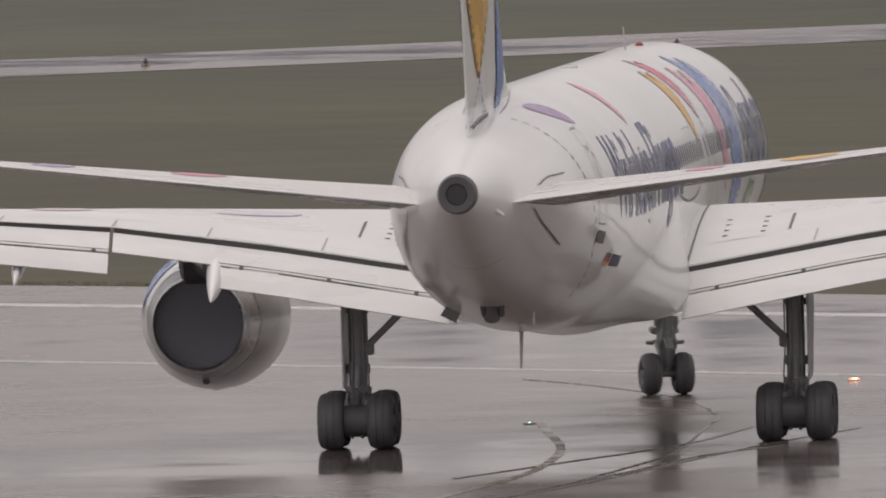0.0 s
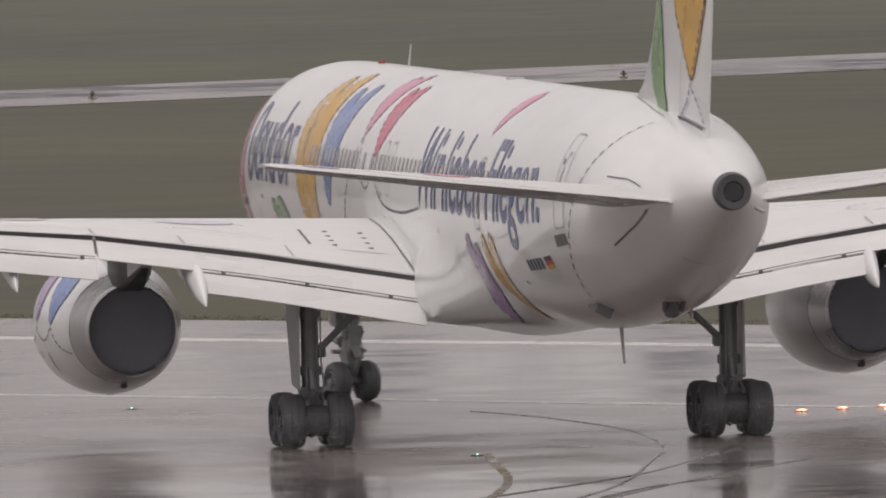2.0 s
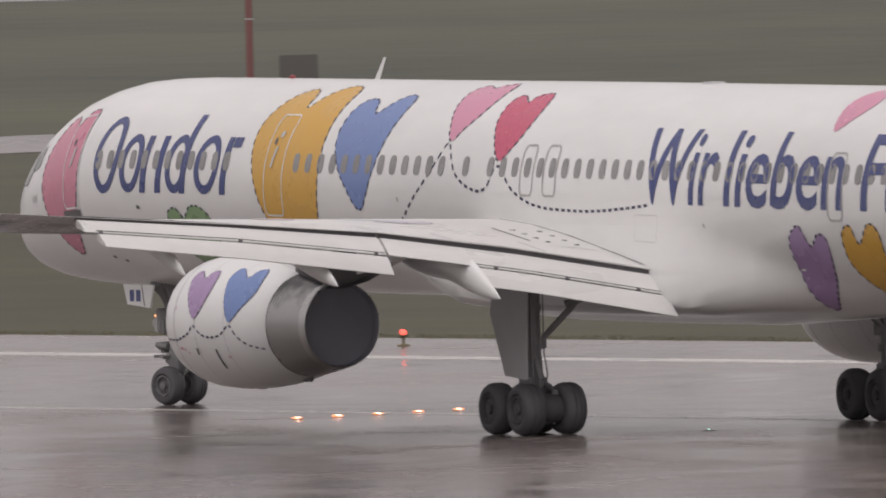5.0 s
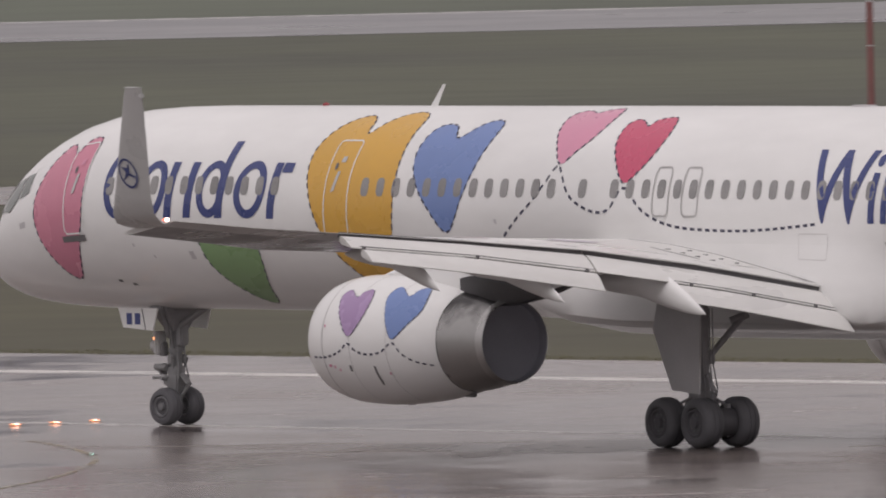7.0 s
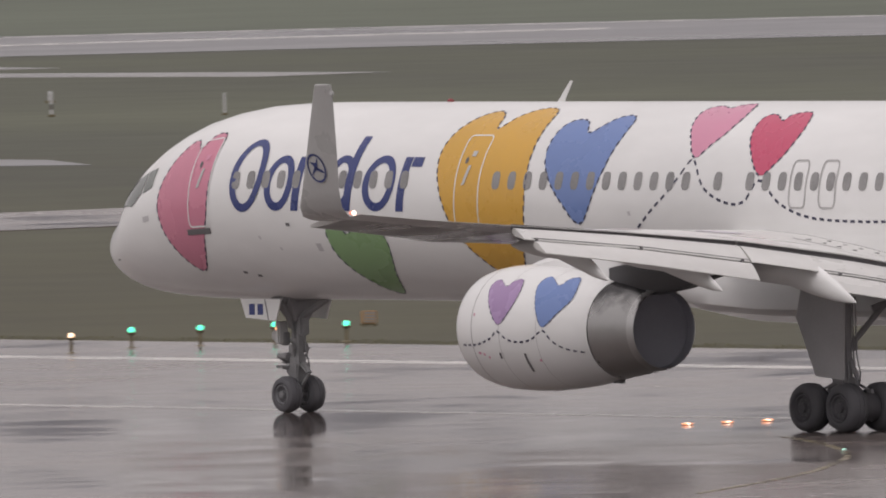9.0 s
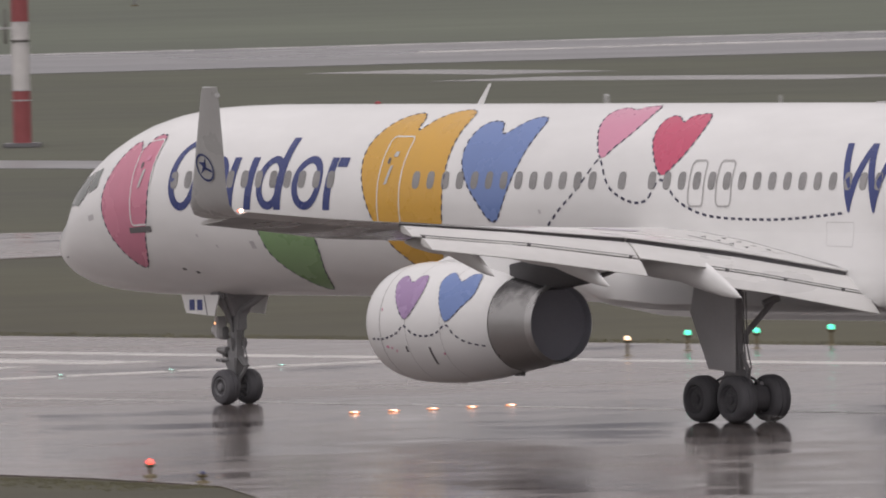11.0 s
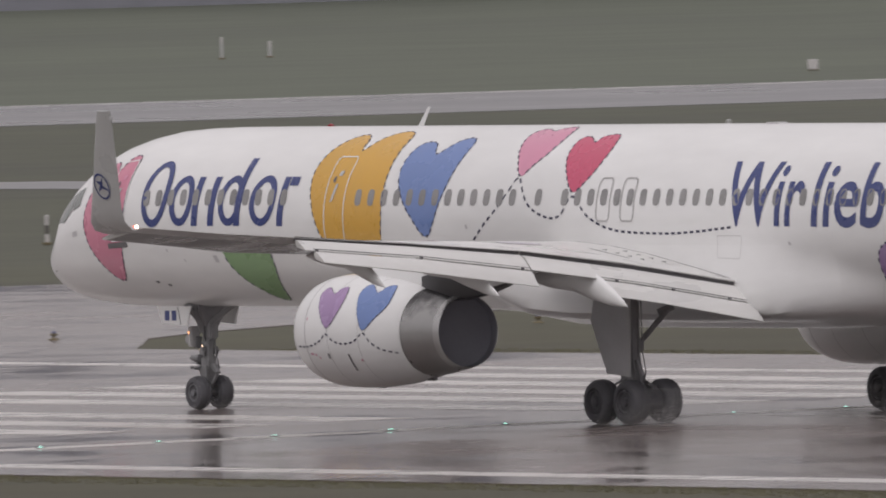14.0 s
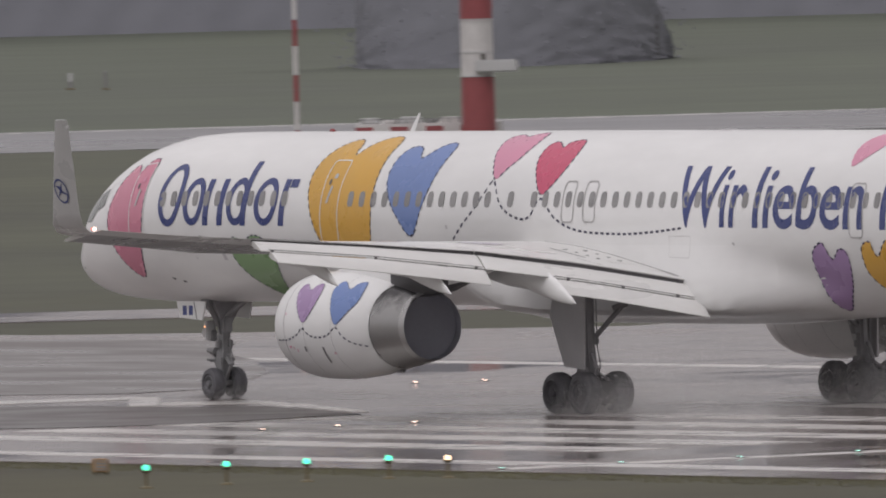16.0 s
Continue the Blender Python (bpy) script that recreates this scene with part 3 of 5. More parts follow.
WINDOWS = [x for x in [21.88 - 0.508 * i for i in range(12)]] + [13.3 - 0.508 * i for i in range(13)] + [6.19] + [5.17 - 0.508 * i for i in range(40)]
for left in (True, False):
    for x in WINDOWS:
        if x > -15.6:
            cabin_window(x, left)
    for x0, x1, t0, t1, m in ((22.78, 23.55, -12.5, 44.5, "white"), (13.83, 14.63, -15, 43.5, "white"), (3.38, 3.92, -1.0, 27, "seam_light"), (2.44, 2.98, -1.0, 27, "seam_light"),
                              (-17.85, -17.05, -11, 44, "seam_light"), (-9.0, -8.4, -10, 26, "seam_light")):
        door = wrap("door_outline", outline(x0, x1, t0, t1, 0.035), m, fuselage, left, 0.012)
    for x in (23.25, 14.38, -17.3):
        wrap("door_handle", face([(x + 0.03, 11), (x - 0.07, 12), (x - 0.19, 23), (x - 0.10, 23)]), "light_grey", fuselage, left, 0.016)
        wrap("handle_recess", face([(x + 0.05 * math.cos(k), 26 + 2.2 * math.sin(k)) for k in [i * math.tau / 10 for i in range(10)]]), "seam", fuselage, left, 0.016)
        wrap("door_placard", quad(x - 0.10, x - 0.24, 28.5, 32, -0.02), "rose" if x > 20 else "light_grey", fuselage, left, 0.016)
    for x, t, h in ((23.2, -15, 1.8), (-17.3, -17, 3.2)):
        wrap("door_scuff_plate", quad(x - 0.4, x + 0.45, t - h, t + h), "seam", fuselage, left, 0.014)

# cockpit glazing
for left in (True, False):
    for pts in (((27.0, 60), (26.35, 66), (26.0, 40), (26.65, 26)), ((26.55, 24), (25.95, 37), (25.5, 37), (25.55, 20), (25.9, 13)), ((25.44, 36), (25.1, 35), (25.1, 20), (25.49, 19))):
        wrap("cockpit_window", face(pts), "glass", fuselage, left, 0.010, xstep=0.3)

# wing and body fairing under the fuselage
fair = [[skin(x, a, 0.0015) for a in range(-165, -14, 5)] for x in [9.0 - 0.5 * k for k in range(29)]]
part("belly_fairing", loft(fair, (False, False), False), "white", airliner, "white belly fairing between the wings")

# small fittings of the fuselage
part("apu_exhaust", turned((-25.55, 0, 4.9), (-1, 0, 0), [(0, 0.325), (0.25, 0.315), (0.42, 0.285), (0.41, 0.17), (0.1, 0.16)], 28), ["burnt"], airliner, "grey metal tail exhaust ring")
part("apu_duct", turned((-25.9, 0, 4.9), (-1, 0, 0), [(0.035, 0.155), (0.04, 0.155)], 24), "black", airliner)
blade = [[Vector((13.5 - 0.35 * h + a * (0.115 - 0.065 * h), 0.02 * b * (1 - h * 0.6), 6.25 + 0.42 * h)) for a, b in ((1, 0), (0, 1), (-1, 0), (0, -1))] for h in (0, 1)]
part("blade_antenna", loft(blade), "white", airliner, "white blade antenna")
part("beacon", turned((17.1, 0, 6.25), (0, 0, 1), [(-0.02, 0.07), (0.03, 0.07), (0.06, 0.04), (0.065, 0.01)], 14), "beacon", airliner, "red beacon")
part("antenna_plate", block((-0.6, -0.14, 6.26), (-0.15, 0.14, 6.305), 0.015), "grey", airliner)
part("drain_mast", tube((-12.6, 0.0, 2.3), (-12.85, 0.0, 1.72), 0.035, 0.02), "grey", airliner)
VALVE = [(-15.75, -57), (-16.5, -58.5), (-16.6, -67), (-15.85, -65)]
part("outflow_valve", loft([[skin(x, t, -0.02) for x, t in VALVE], [skin(x, t, 0.03 if k in (0, 3) else 0.17) for k, (x, t) in enumerate(VALVE)]]), "seam", airliner, "dark outflow valve standing open", smooth=False)
lamp_at = skin(-24.7, -24)
part("tail_lamp", tube((lamp_at.x, -lamp_at.y + 0.02, lamp_at.z), (lamp_at.x - 0.16, -lamp_at.y - 0.12, lamp_at.z - 0.08), 0.045, 0.03, 10), "mast_white", airliner, "small white tail lamp")
mast_at = skin(-17.2, -108)
part("drain_mast", loft([[mast_at + Vector((a, b, -c)) for a, b in ((0.1, -0.015), (0.1, 0.015), (-0.1, 0.015), (-0.1, -0.015))] for c in (-0.03, 0.2)]), "mast_white", airliner, smooth=False)
wrap("skin_crease", dashes([(-22.9, -118), (-22.8, -104), (-22.75, -90), (-22.8, -76), (-22.9, -62)], 0.3, 0.0005, 0.02), "crease", fuselage, True, 0.008)
wrap("skin_joint", face([(27.35, -64), (27.361, -64), (27.361, 88), (27.35, 88)]), "panel_faint", fuselage, True, 0.004)
for x, t in ((22.3, -44), (21.9, -47), (26.9, -22), (20.2, -12), (-12.3, -36)):
    wrap("probe", quad(x, x - 0.13, t - 1, t + 1, 0.02), "seam", fuselage, True, 0.012)
for o in (0.17, -0.17):
    part("tail_skid_arm", tube((-19.05, o, 3.05), (-18.75, o * 0.8, 2.78), 0.045, 0.05, 10), "seam", airliner)
part("tail_drain", tube((-18.9, 0.02, 3.0), (-18.7, 0.02, 2.72), 0.10, 0.13), "seam", airliner)
for x, t, w, h in ((19.35, -26, 0.16, 5), (21.2, -20, 0.07, 2), (20.6, -27, 0.06, 2), (25.35, -1, 0.24, 4), (9.0, -4, 0.08, 2.5), (-3.4, -14, 0.08, 2)):
    for left in (True, False):
        wrap("skin_mark", quad(x, x - w, t - h / 2, t + h / 2, 0.03), "grey", fuselage, left, 0.008)
for left in (True, False):
    wrap("access_panel", outline(-1.65, -0.7, -22, -9, 0.015, 0.05, 2), "panel_faint", fuselage, left, 0.006)

# ---- wings ----
WING = [  # span station, leading edge x z, trailing edge x z (ahead of the flaps), thickness
    (1.2, 6.3, 3.50, -1.50, 2.86, 0.95), (2.05, 5.75, 3.60, -1.58, 2.98, 0.92), (4.8, 4.15, 3.74, -1.66, 3.45, 0.66), (7.57, 2.65, 3.86, -1.77, 3.82, 0.50),
    (11.0, 0.80, 3.94, -2.75, 4.10, 0.44), (14.6, -1.15, 4.06, -3.77, 4.36, 0.24), (17.0, -2.45, 4.29, -4.55, 4.53, 0.19), (19.3, -3.65, 4.49, -5.25, 4.73, 0.15)]
FOIL = [(0.0, 0.0), (0.015, 0.22), (0.06, 0.40), (0.16, 0.55), (0.32, 0.60), (0.5, 0.54), (0.7, 0.36), (0.88, 0.15), (1.0, 0.03),
        (1.0, -0.02), (0.85, -0.10), (0.7, -0.24), (0.5, -0.40), (0.32, -0.46), (0.16, -0.42), (0.06, -0.30), (0.015, -0.17)]


def wing_at(y):
    i = next((k for k in range(len(WING) - 2) if y < WING[k + 1][0]), len(WING) - 2)
    a, b = WING[i], WING[i + 1]
    t = (y - a[0]) / (b[0] - a[0])
    return [p + (q - p) * t for p, q in zip(a, b)]


def foil_ring(y, side):
    _, xl, zl, xt, zt, th = wing_at(y)
    return [Vector((xl + (xt - xl) * c, side * y, zl + (zt - zl) * c + th * 0.62 * h)) for c, h in FOIL]


FLAP = [  # span station, front edge x z, middle x z, rear edge x z
    (1.88, -1.55, 2.86, -2.06, 2.51, -2.52, 2.11), (4.8, -1.63, 3.35, -2.12, 3.02, -2.53, 2.65), (7.57, -1.72, 3.74, -2.13, 3.42, -2.44, 3.06),
    (11.0, -2.72, 4.04, -3.12, 3.80, -3.45, 3.48), (14.6, -3.74, 4.31, -4.12, 4.10, -4.50, 3.86)]


def flap_at(y):
    i = next((k for k in range(len(FLAP) - 2) if y < FLAP[k + 1][0]), len(FLAP) - 2)
    a, b = FLAP[i], FLAP[i + 1]
    t = (y - a[0]) / (b[0] - a[0])
    return [p + (q - p) * t for p, q in zip(a, b)]


def flap_ring(y, side, c0, c1, drop):
    """A cross-section of one flap segment between two of its three edges."""
    f = flap_at(y)
    p, q = Vector((f[1 + 2 * c0], 0, f[2 + 2 * c0] - drop)), Vector((f[1 + 2 * c1], 0, f[2 + 2 * c1]))
    w = q - p
    n = Vector((w.z, 0, -w.x)).normalized()
    if n.z < 0:
        n = -n
    out = []
    for c, h in ((0.0, 0.0), (0.05, 0.045), (0.3, 0.055), (0.65, 0.035), (1.0, 0.006), (1.0, -0.012), (0.65, -0.04), (0.3, -0.08), (0.05, -0.06)):
        v = p + w * c + n * h
        out.append(Vector((v.x, side * y, v.z)))
    return out


def top_line(points, width, material, parent, side, lift=0.012):
    """A dark joint on the wing's upper skin, through (span, share of the chord)."""
    bm = bmesh.new()
    rows = []
    for y, c in points:
        _, xl, zl, xt, zt, th = wing_at(y)
        h = np.interp(c, [f[0] for f in FOIL[:9]], [f[1] for f in FOIL[:9]])
        rows.append((Vector((xl + (xt - xl) * c, side * y, zl + (zt - zl) * c + th * 0.62 * float(h) + lift)),))
    d = (rows[-1][0] - rows[0][0]).normalized()
    n = Vector((-d.y, d.x, 0)) * width / 2
    vs = [(bm.verts.new(p[0] - n), bm.verts.new(p[0] + n)) for p in rows]
    for a, b in zip(vs, vs[1:]):
        bm.faces.new((a[0], b[0], b[1], a[1]))
    return part("panel_joint", bm, material, parent, smooth=False)


WINGS = []
for side, word in ((1, "left"), (-1, "right")):
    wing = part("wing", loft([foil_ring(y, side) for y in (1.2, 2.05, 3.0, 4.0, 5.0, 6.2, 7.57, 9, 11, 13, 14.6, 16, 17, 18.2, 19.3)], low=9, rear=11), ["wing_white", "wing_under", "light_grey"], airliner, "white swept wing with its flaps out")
    WINGS.append((wing, side))
    # rear spar face behind the flaps
    for name, y0, y1 in (("inboard_flap", 1.93, 7.55), ("outboard_flap", 7.61, 14.55)):
        ys = [y0 + (y1 - y0) * k / 6 for k in range(7)]
        part(name, loft([flap_ring(y, side, 0, 1, 0.03) for y in ys]), "wing_white", wing, "white main flap panel")
        ya = [y0 + ((5.8 if y0 < 3 else 14.28) - y0) * k / 6 for k in range(7)]
        for y in ((2.5, 3.95, 5.4) if y0 < 3 else (7.85, 11.0, 14.2)):
            f = flap_at(y)
            part("flap_bolt", block((f[3] - 0.03, side * y - 0.035, f[4] - 0.03), (f[3] + 0.03, side * y + 0.035, f[4] + 0.035), 0.008), "seam", wing)
        part(name, loft([flap_ring(y, side, 1, 2, 0.05) for y in ya]), "wing_white", wing, "white aft flap panel")
        for j, (c, w) in enumerate(((0, 0.10), (1, 0.055))):
            bm = bmesh.new()
            vs = []
            for y in (ya if c else ys):
                f = flap_at(y)
                p = Vector((f[1 + 2 * c] + 0.02, side * y, f[2 + 2 * c] + 0.075 - j * 0.03))
                vs.append((bm.verts.new(p), bm.verts.new(p + Vector((0.03, 0, -w)))))
            for a, b in zip(vs, vs[1:]):
                bm.faces.new((a[0], b[0], b[1], a[1]))
            part("flap_gap", bm, "seam", wing, smooth=False)
    for y in (4.1, 6.0, 7.57, 9.4, 11.2, 13.0, 14.6):
        top_line([(y, 0.80), (y, 0.985)], 0.03, "seam_light", wing, side)
    top_line([(2.3, 0.78), (7.5, 0.76), (14.5, 0.74)], 0.03, "seam_light", wing, side)
    top_line([(3.6, 0.50), (3.6, 0.74)], 0.05, "seam", wing, side)
    top_line([(1.97, 0.17), (1.97, 0.35), (1.97, 0.55), (1.97, 0.8), (1.97, 0.985)], 0.035, "seam", wing, side, 0.015)
    for y in (2.5, 3.15):
        for c in (0.50, 0.57, 0.64, 0.71):
            _, xl, zl, xt, zt, th = wing_at(y)
            x = xl + (xt - xl) * c
            h = float(np.interp(c, [f[0] for f in FOIL[:9]], [f[1] for f in FOIL[:9]]))
            part("vent_slot", block((x - 0.10, side * y - 0.05, zl + (zt - zl) * c + th * 0.62 * h - 0.05), (x + 0.10, side * y + 0.05, zl + (zt - zl) * c + th * 0.62 * h + 0.003), 0.01), "seam", wing)
    # worn hearts and a dotted ring painted on the upper skin
    for mid_y, mid_c, ry, rc, m in (((5.4, 0.40, 0.7, 0.07, "violet_faint"), (8.6, 0.40, 0.5, 0.09, "pink_faint")) if side > 0 else ((6.9, 0.58, 1.05, 0.10, ""),)):
        bm = bmesh.new()
        rim, core = [], []
        for k in range(48):
            a = k * math.tau / 48
            for share, row in ((1.0, rim), (0.95 if not m else 0.5, core)):
                yy, cc = mid_y + ry * share * math.sin(a), mid_c + rc * share * math.cos(a)
                _, xl, zl, xt, zt, th = wing_at(yy)
                h = float(np.interp(cc, [f[0] for f in FOIL[:9]], [f[1] for f in FOIL[:9]]))
                row.append(bm.verts.new((xl + (xt - xl) * cc, side * yy, zl + (zt - zl) * cc + th * 0.62 * h + 0.012)))
        for k in range(48):
            if m or k % 2:
                bm.faces.new((rim[k], rim[(k + 1) % 48], core[(k + 1) % 48], core[k]))
        if m:
            bm.faces.new(core)
        part("painted_heart" if m else "dotted_ring", bm, m or "seam_light", wing)
    # flap track fairings
    for y, tip_x, tip_z, r, ln in ((5.84, -3.17, 2.56, 0.285, 4.0), (9.1, -3.19, 2.90, 0.24, 3.6), (12.6, -4.16, 3.22, 0.205, 3.0)):
        prof = [(0, 0.02), (0.06, 0.30), (0.16, 0.62), (0.32, 0.95), (0.5, 1.0), (0.72, 0.8), (0.9, 0.45), (1.0, 0.08)]
        rings = []
        for c, s in prof:
            x = tip_x + ln * c
            z = tip_z + 0.02 + min(c, 0.45) * 1.5 * 0.94 + max(0, c - 0.45) * 0.05
            rings.append([Vector((x, side * y + 0.62 * r * s * math.cos(a), z + r * s * 1.15 * math.sin(a))) for a in [i * math.tau / 18 for i in range(18)]])
        part("flap_track_fairing", loft(rings), "white", wing, "white pointed flap track fairing")
    # winglet
    rings = []
    for s, y, z, xl, xt, lean in ((0, 19.3, 4.64, -3.65, -5.25, 0), (0.06, 19.6, 4.70, -3.85, -5.30, 25), (0.14, 19.82, 4.88, -4.06, -5.37, 52), (0.25, 19.95, 5.2, -4.32, -5.46, 70), (0.6, 20.25, 6.1, -4.92, -5.80, 72), (0.95, 20.54, 7.08, -5.52, -6.1, 72), (1.0, 20.58, 7.20, -5.62, -6.12, 72)):
        th = 0.055 - 0.03 * s
        q = radians(lean)
        ring = []
        for c, h in FOIL:
            o = th * 1.7 * h
            ring.append(Vector((xl + (xt - xl) * c, side * (y - o * math.sin(q)), z + o * math.cos(q))))
        rings.append(ring)
    wl = part("winglet", loft(rings), "light_grey", wing, "grey upswept winglet with a round mark")
    for inner in (0, 1):
        bm = bmesh.new()
        ri = [Vector((-5.02 + r * math.cos(a), side * (20.09 + 0.32 * r * math.sin(a) + (0.045 if inner == 0 else -0.05)), 5.62 + r * math.sin(a))) for r in (0.235, 0.275) for a in [i * math.tau / 24 for i in range(24)]]
        v = [bm.verts.new(p) for p in ri]
        for i in range(24):
            j = (i + 1) % 24
            bm.faces.new((v[i], v[j], v[24 + j], v[24 + i]))
        off = 0.045 if inner == 0 else -0.05
        for shape in (((0.19, -0.13), (-0.10, 0.20), (-0.03, -0.02)), ((0.02, 0.03), (-0.19, -0.05), (-0.20, -0.10), (0.04, -0.02)), ((-0.02, 0.10), (0.06, 0.02), (0.17, 0.12))):
            bm.faces.new([bm.verts.new((-5.02 + a, side * (20.09 + 0.32 * b + off), 5.62 + b)) for a, b in shape])
        part("round_mark", bm, "navy", wl, smooth=False)
    part("navigation_light", turned((-5.12, side * 19.45, 4.76), (-1, 0, 0), [(0, 0.02), (0.06, 0.036), (0.10, 0.036), (0.12, 0.03)], 12), "nav_light", wing, "lit tail-facing lamp")
    part("lamp_core", turned((-5.23, side * 19.45, 4.76), (-1, 0, 0), [(0, 0.038), (0.03, 0.038), (0.05, 0.012)], 12), "hot_light", wing)
    part("winglet_lamp", block((-6.16, side * 20.57 - 0.03, 7.0), (-6.06, side * 20.57 + 0.03, 7.08), 0.01), "light_grey", wl)

# ---- engines ----
for side in (1, -1):
    c = Vector((0, side * 6.5, 2.06))
    engine = part("engine", turned(c, (1, 0, 0), [(3.21, 0.962), (3.6, 1.04), (4.2, 1.13), (5.0, 1.205), (5.8, 1.23), (6.4, 1.215), (6.85, 1.16), (7.12, 1.09), (7.25, 1.03), (7.3, 0.97), (7.22, 0.92), (6.6, 0.90), (6.2, 0.92)], 56, (False, True)),
                  "white", airliner, "white engine nacelle with two small hearts")
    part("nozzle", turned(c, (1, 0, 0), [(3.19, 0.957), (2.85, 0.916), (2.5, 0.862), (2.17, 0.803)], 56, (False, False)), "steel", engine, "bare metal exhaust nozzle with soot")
    part("nozzle_lip", turned(c, (1, 0, 0), [(2.165, 0.808), (2.06, 0.787), (2.01, 0.772), (1.995, 0.762), (2.01, 0.752)], 56, (False, False)), "lip_metal", engine, "brighter rim of the nozzle")
    part("exhaust_duct", turned(c, (1, 0, 0), [(2.01, 0.752), (2.15, 0.747), (2.22, 0.744)], 40, (False, True)), "dark_metal", engine, "dark sooty exhaust opening")
    part("drain_fitting", block((3.3, c.y - 0.05, 1.0), (3.6, c.y + 0.05, 1.12), 0.02), "seam", engine)
    part("fan", turned(c, (1, 0, 0), [(6.15, 0.9), (6.3, 0.3), (6.7, 0.02)], 30), "dark_metal", engine)
    for x, w in ((4.55, 0.011), (5.65, 0.011), (6.55, 0.02)):
        r = float(np.interp(x, [3.21, 3.6, 4.2, 5.0, 5.8, 6.4, 6.85], [0.962, 1.04, 1.13, 1.205, 1.23, 1.215, 1.16])) + 0.004
        part("cowl_joint", turned(c, (1, 0, 0), [(x, r), (x + w, r + 0.001)], 56, (False, False)), "seam_light", engine)
    # pylon
    rings = []
    for x, w, lo, hi in ((6.4, 0.03, 3.1, 3.2), (5.8, 0.14, 3.05, 3.36), (4.5, 0.22, 2.8, 3.62), (2.6, 0.24, 2.78, 3.7), (0.6, 0.18, 3.05, 3.7), (-0.8, 0.05, 3.35, 3.6)):
        rings.append([Vector((x, c.y + w * a, lo + (hi - lo) * b)) for a, b in ((-1, 0), (1, 0), (1, 0.8), (0.5, 1), (-0.5, 1), (-1, 0.8))])
    part("pylon", loft(rings), "white", engine, "white engine pylon")
    rings = []
    for x, w, lo, hi in ((4.1, 0.10, 3.0, 3.12), (3.3, 0.25, 2.78, 3.3), (2.4, 0.29, 2.70, 3.42), (1.2, 0.22, 2.86, 3.5), (0.0, 0.08, 3.14, 3.52)):
        rings.append([Vector((x, c.y + w * a, lo + (hi - lo) * b)) for a, b in ((-0.7, 0), (0.7, 0), (1, 0.15), (1, 0.9), (0.6, 1), (-0.6, 1), (-1, 0.9), (-1, 0.15))])
    part("pylon_heat_shield", loft(rings), "burnt", engine, "dark sooty metal fairing over the nozzle")

    def cowl(x, turn, lift, c=c, side=side):
        r = float(np.interp(x, [3.21, 3.6, 4.2, 5.0, 5.8, 6.4, 6.85], [0.962, 1.04, 1.13, 1.205, 1.23, 1.215, 1.16])) + lift + 0.004
        return Vector((x, c.y + side * r * math.cos(radians(turn)), c.z + r * math.sin(radians(turn))))

    for k in (1,):
        heart("heart", [(5.66, 5), (5.99, 19), (6.16, 31), (6.27, 44), (6.12, 51), (5.76, 42), (5.64, 49), (5.42, 51.5), (5.27, 38), (5.34, 21)], "violet", "violet heart", cowl, (True,), engine, True, 0.008)
        heart("heart", [(4.36, 3), (4.56, 15), (4.68, 26), (4.85, 46), (4.72, 59), (4.28, 48), (4.16, 59), (3.93, 63), (3.73, 36), (4.02, 16)], "blue", "blue heart", cowl, (True,), engine, True, 0.008)
        wrap("dashed_line", dashes([(p.x, p.y) for p in spline([(6.9, -15, 0), (6.42, -14, 0), (5.94, -8, 0), (5.7, -1, 0), (5.46, -8, 0), (5.13, -11, 0), (4.71, -9, 0), (4.36, 0, 0), (4.15, -10, 0), (3.83, -19, 0), (3.3, -26, 0)], 10)], 0.1, 0.08, 0.038, 48), "stitch", engine, True, 0.006, "", cowl)
        wrap("cowl_dot", face([(5.75, -27), (5.69, -27), (5.69, -21), (5.75, -21)]), "seam", engine, True, 0.006, "", cowl)
        for x, t, w in ((6.42, -22, 0.10), (6.26, -23, 0.05), (6.12, -26, 0.04), (4.62, -30, 0.06), (6.5, 14, 0.05)):
            wrap("stencil_mark", face([(x, t - 1.2), (x - w, t - 1.2), (x - w, t + 1.2), (x, t + 1.2)]), "rose", engine, True, 0.006, "", cowl)
        wrap("cowl_vent", face([(5.0, -42), (4.94, -42), (4.94, -22), (5.0, -22)]), "seam", engine, True, 0.006, "", cowl)
    # nacelle strake
    part("nacelle_vent", block((5.3, c.y - 0.09, 0.83), (5.5, c.y + 0.09, 0.9), 0.02), "white", engine)

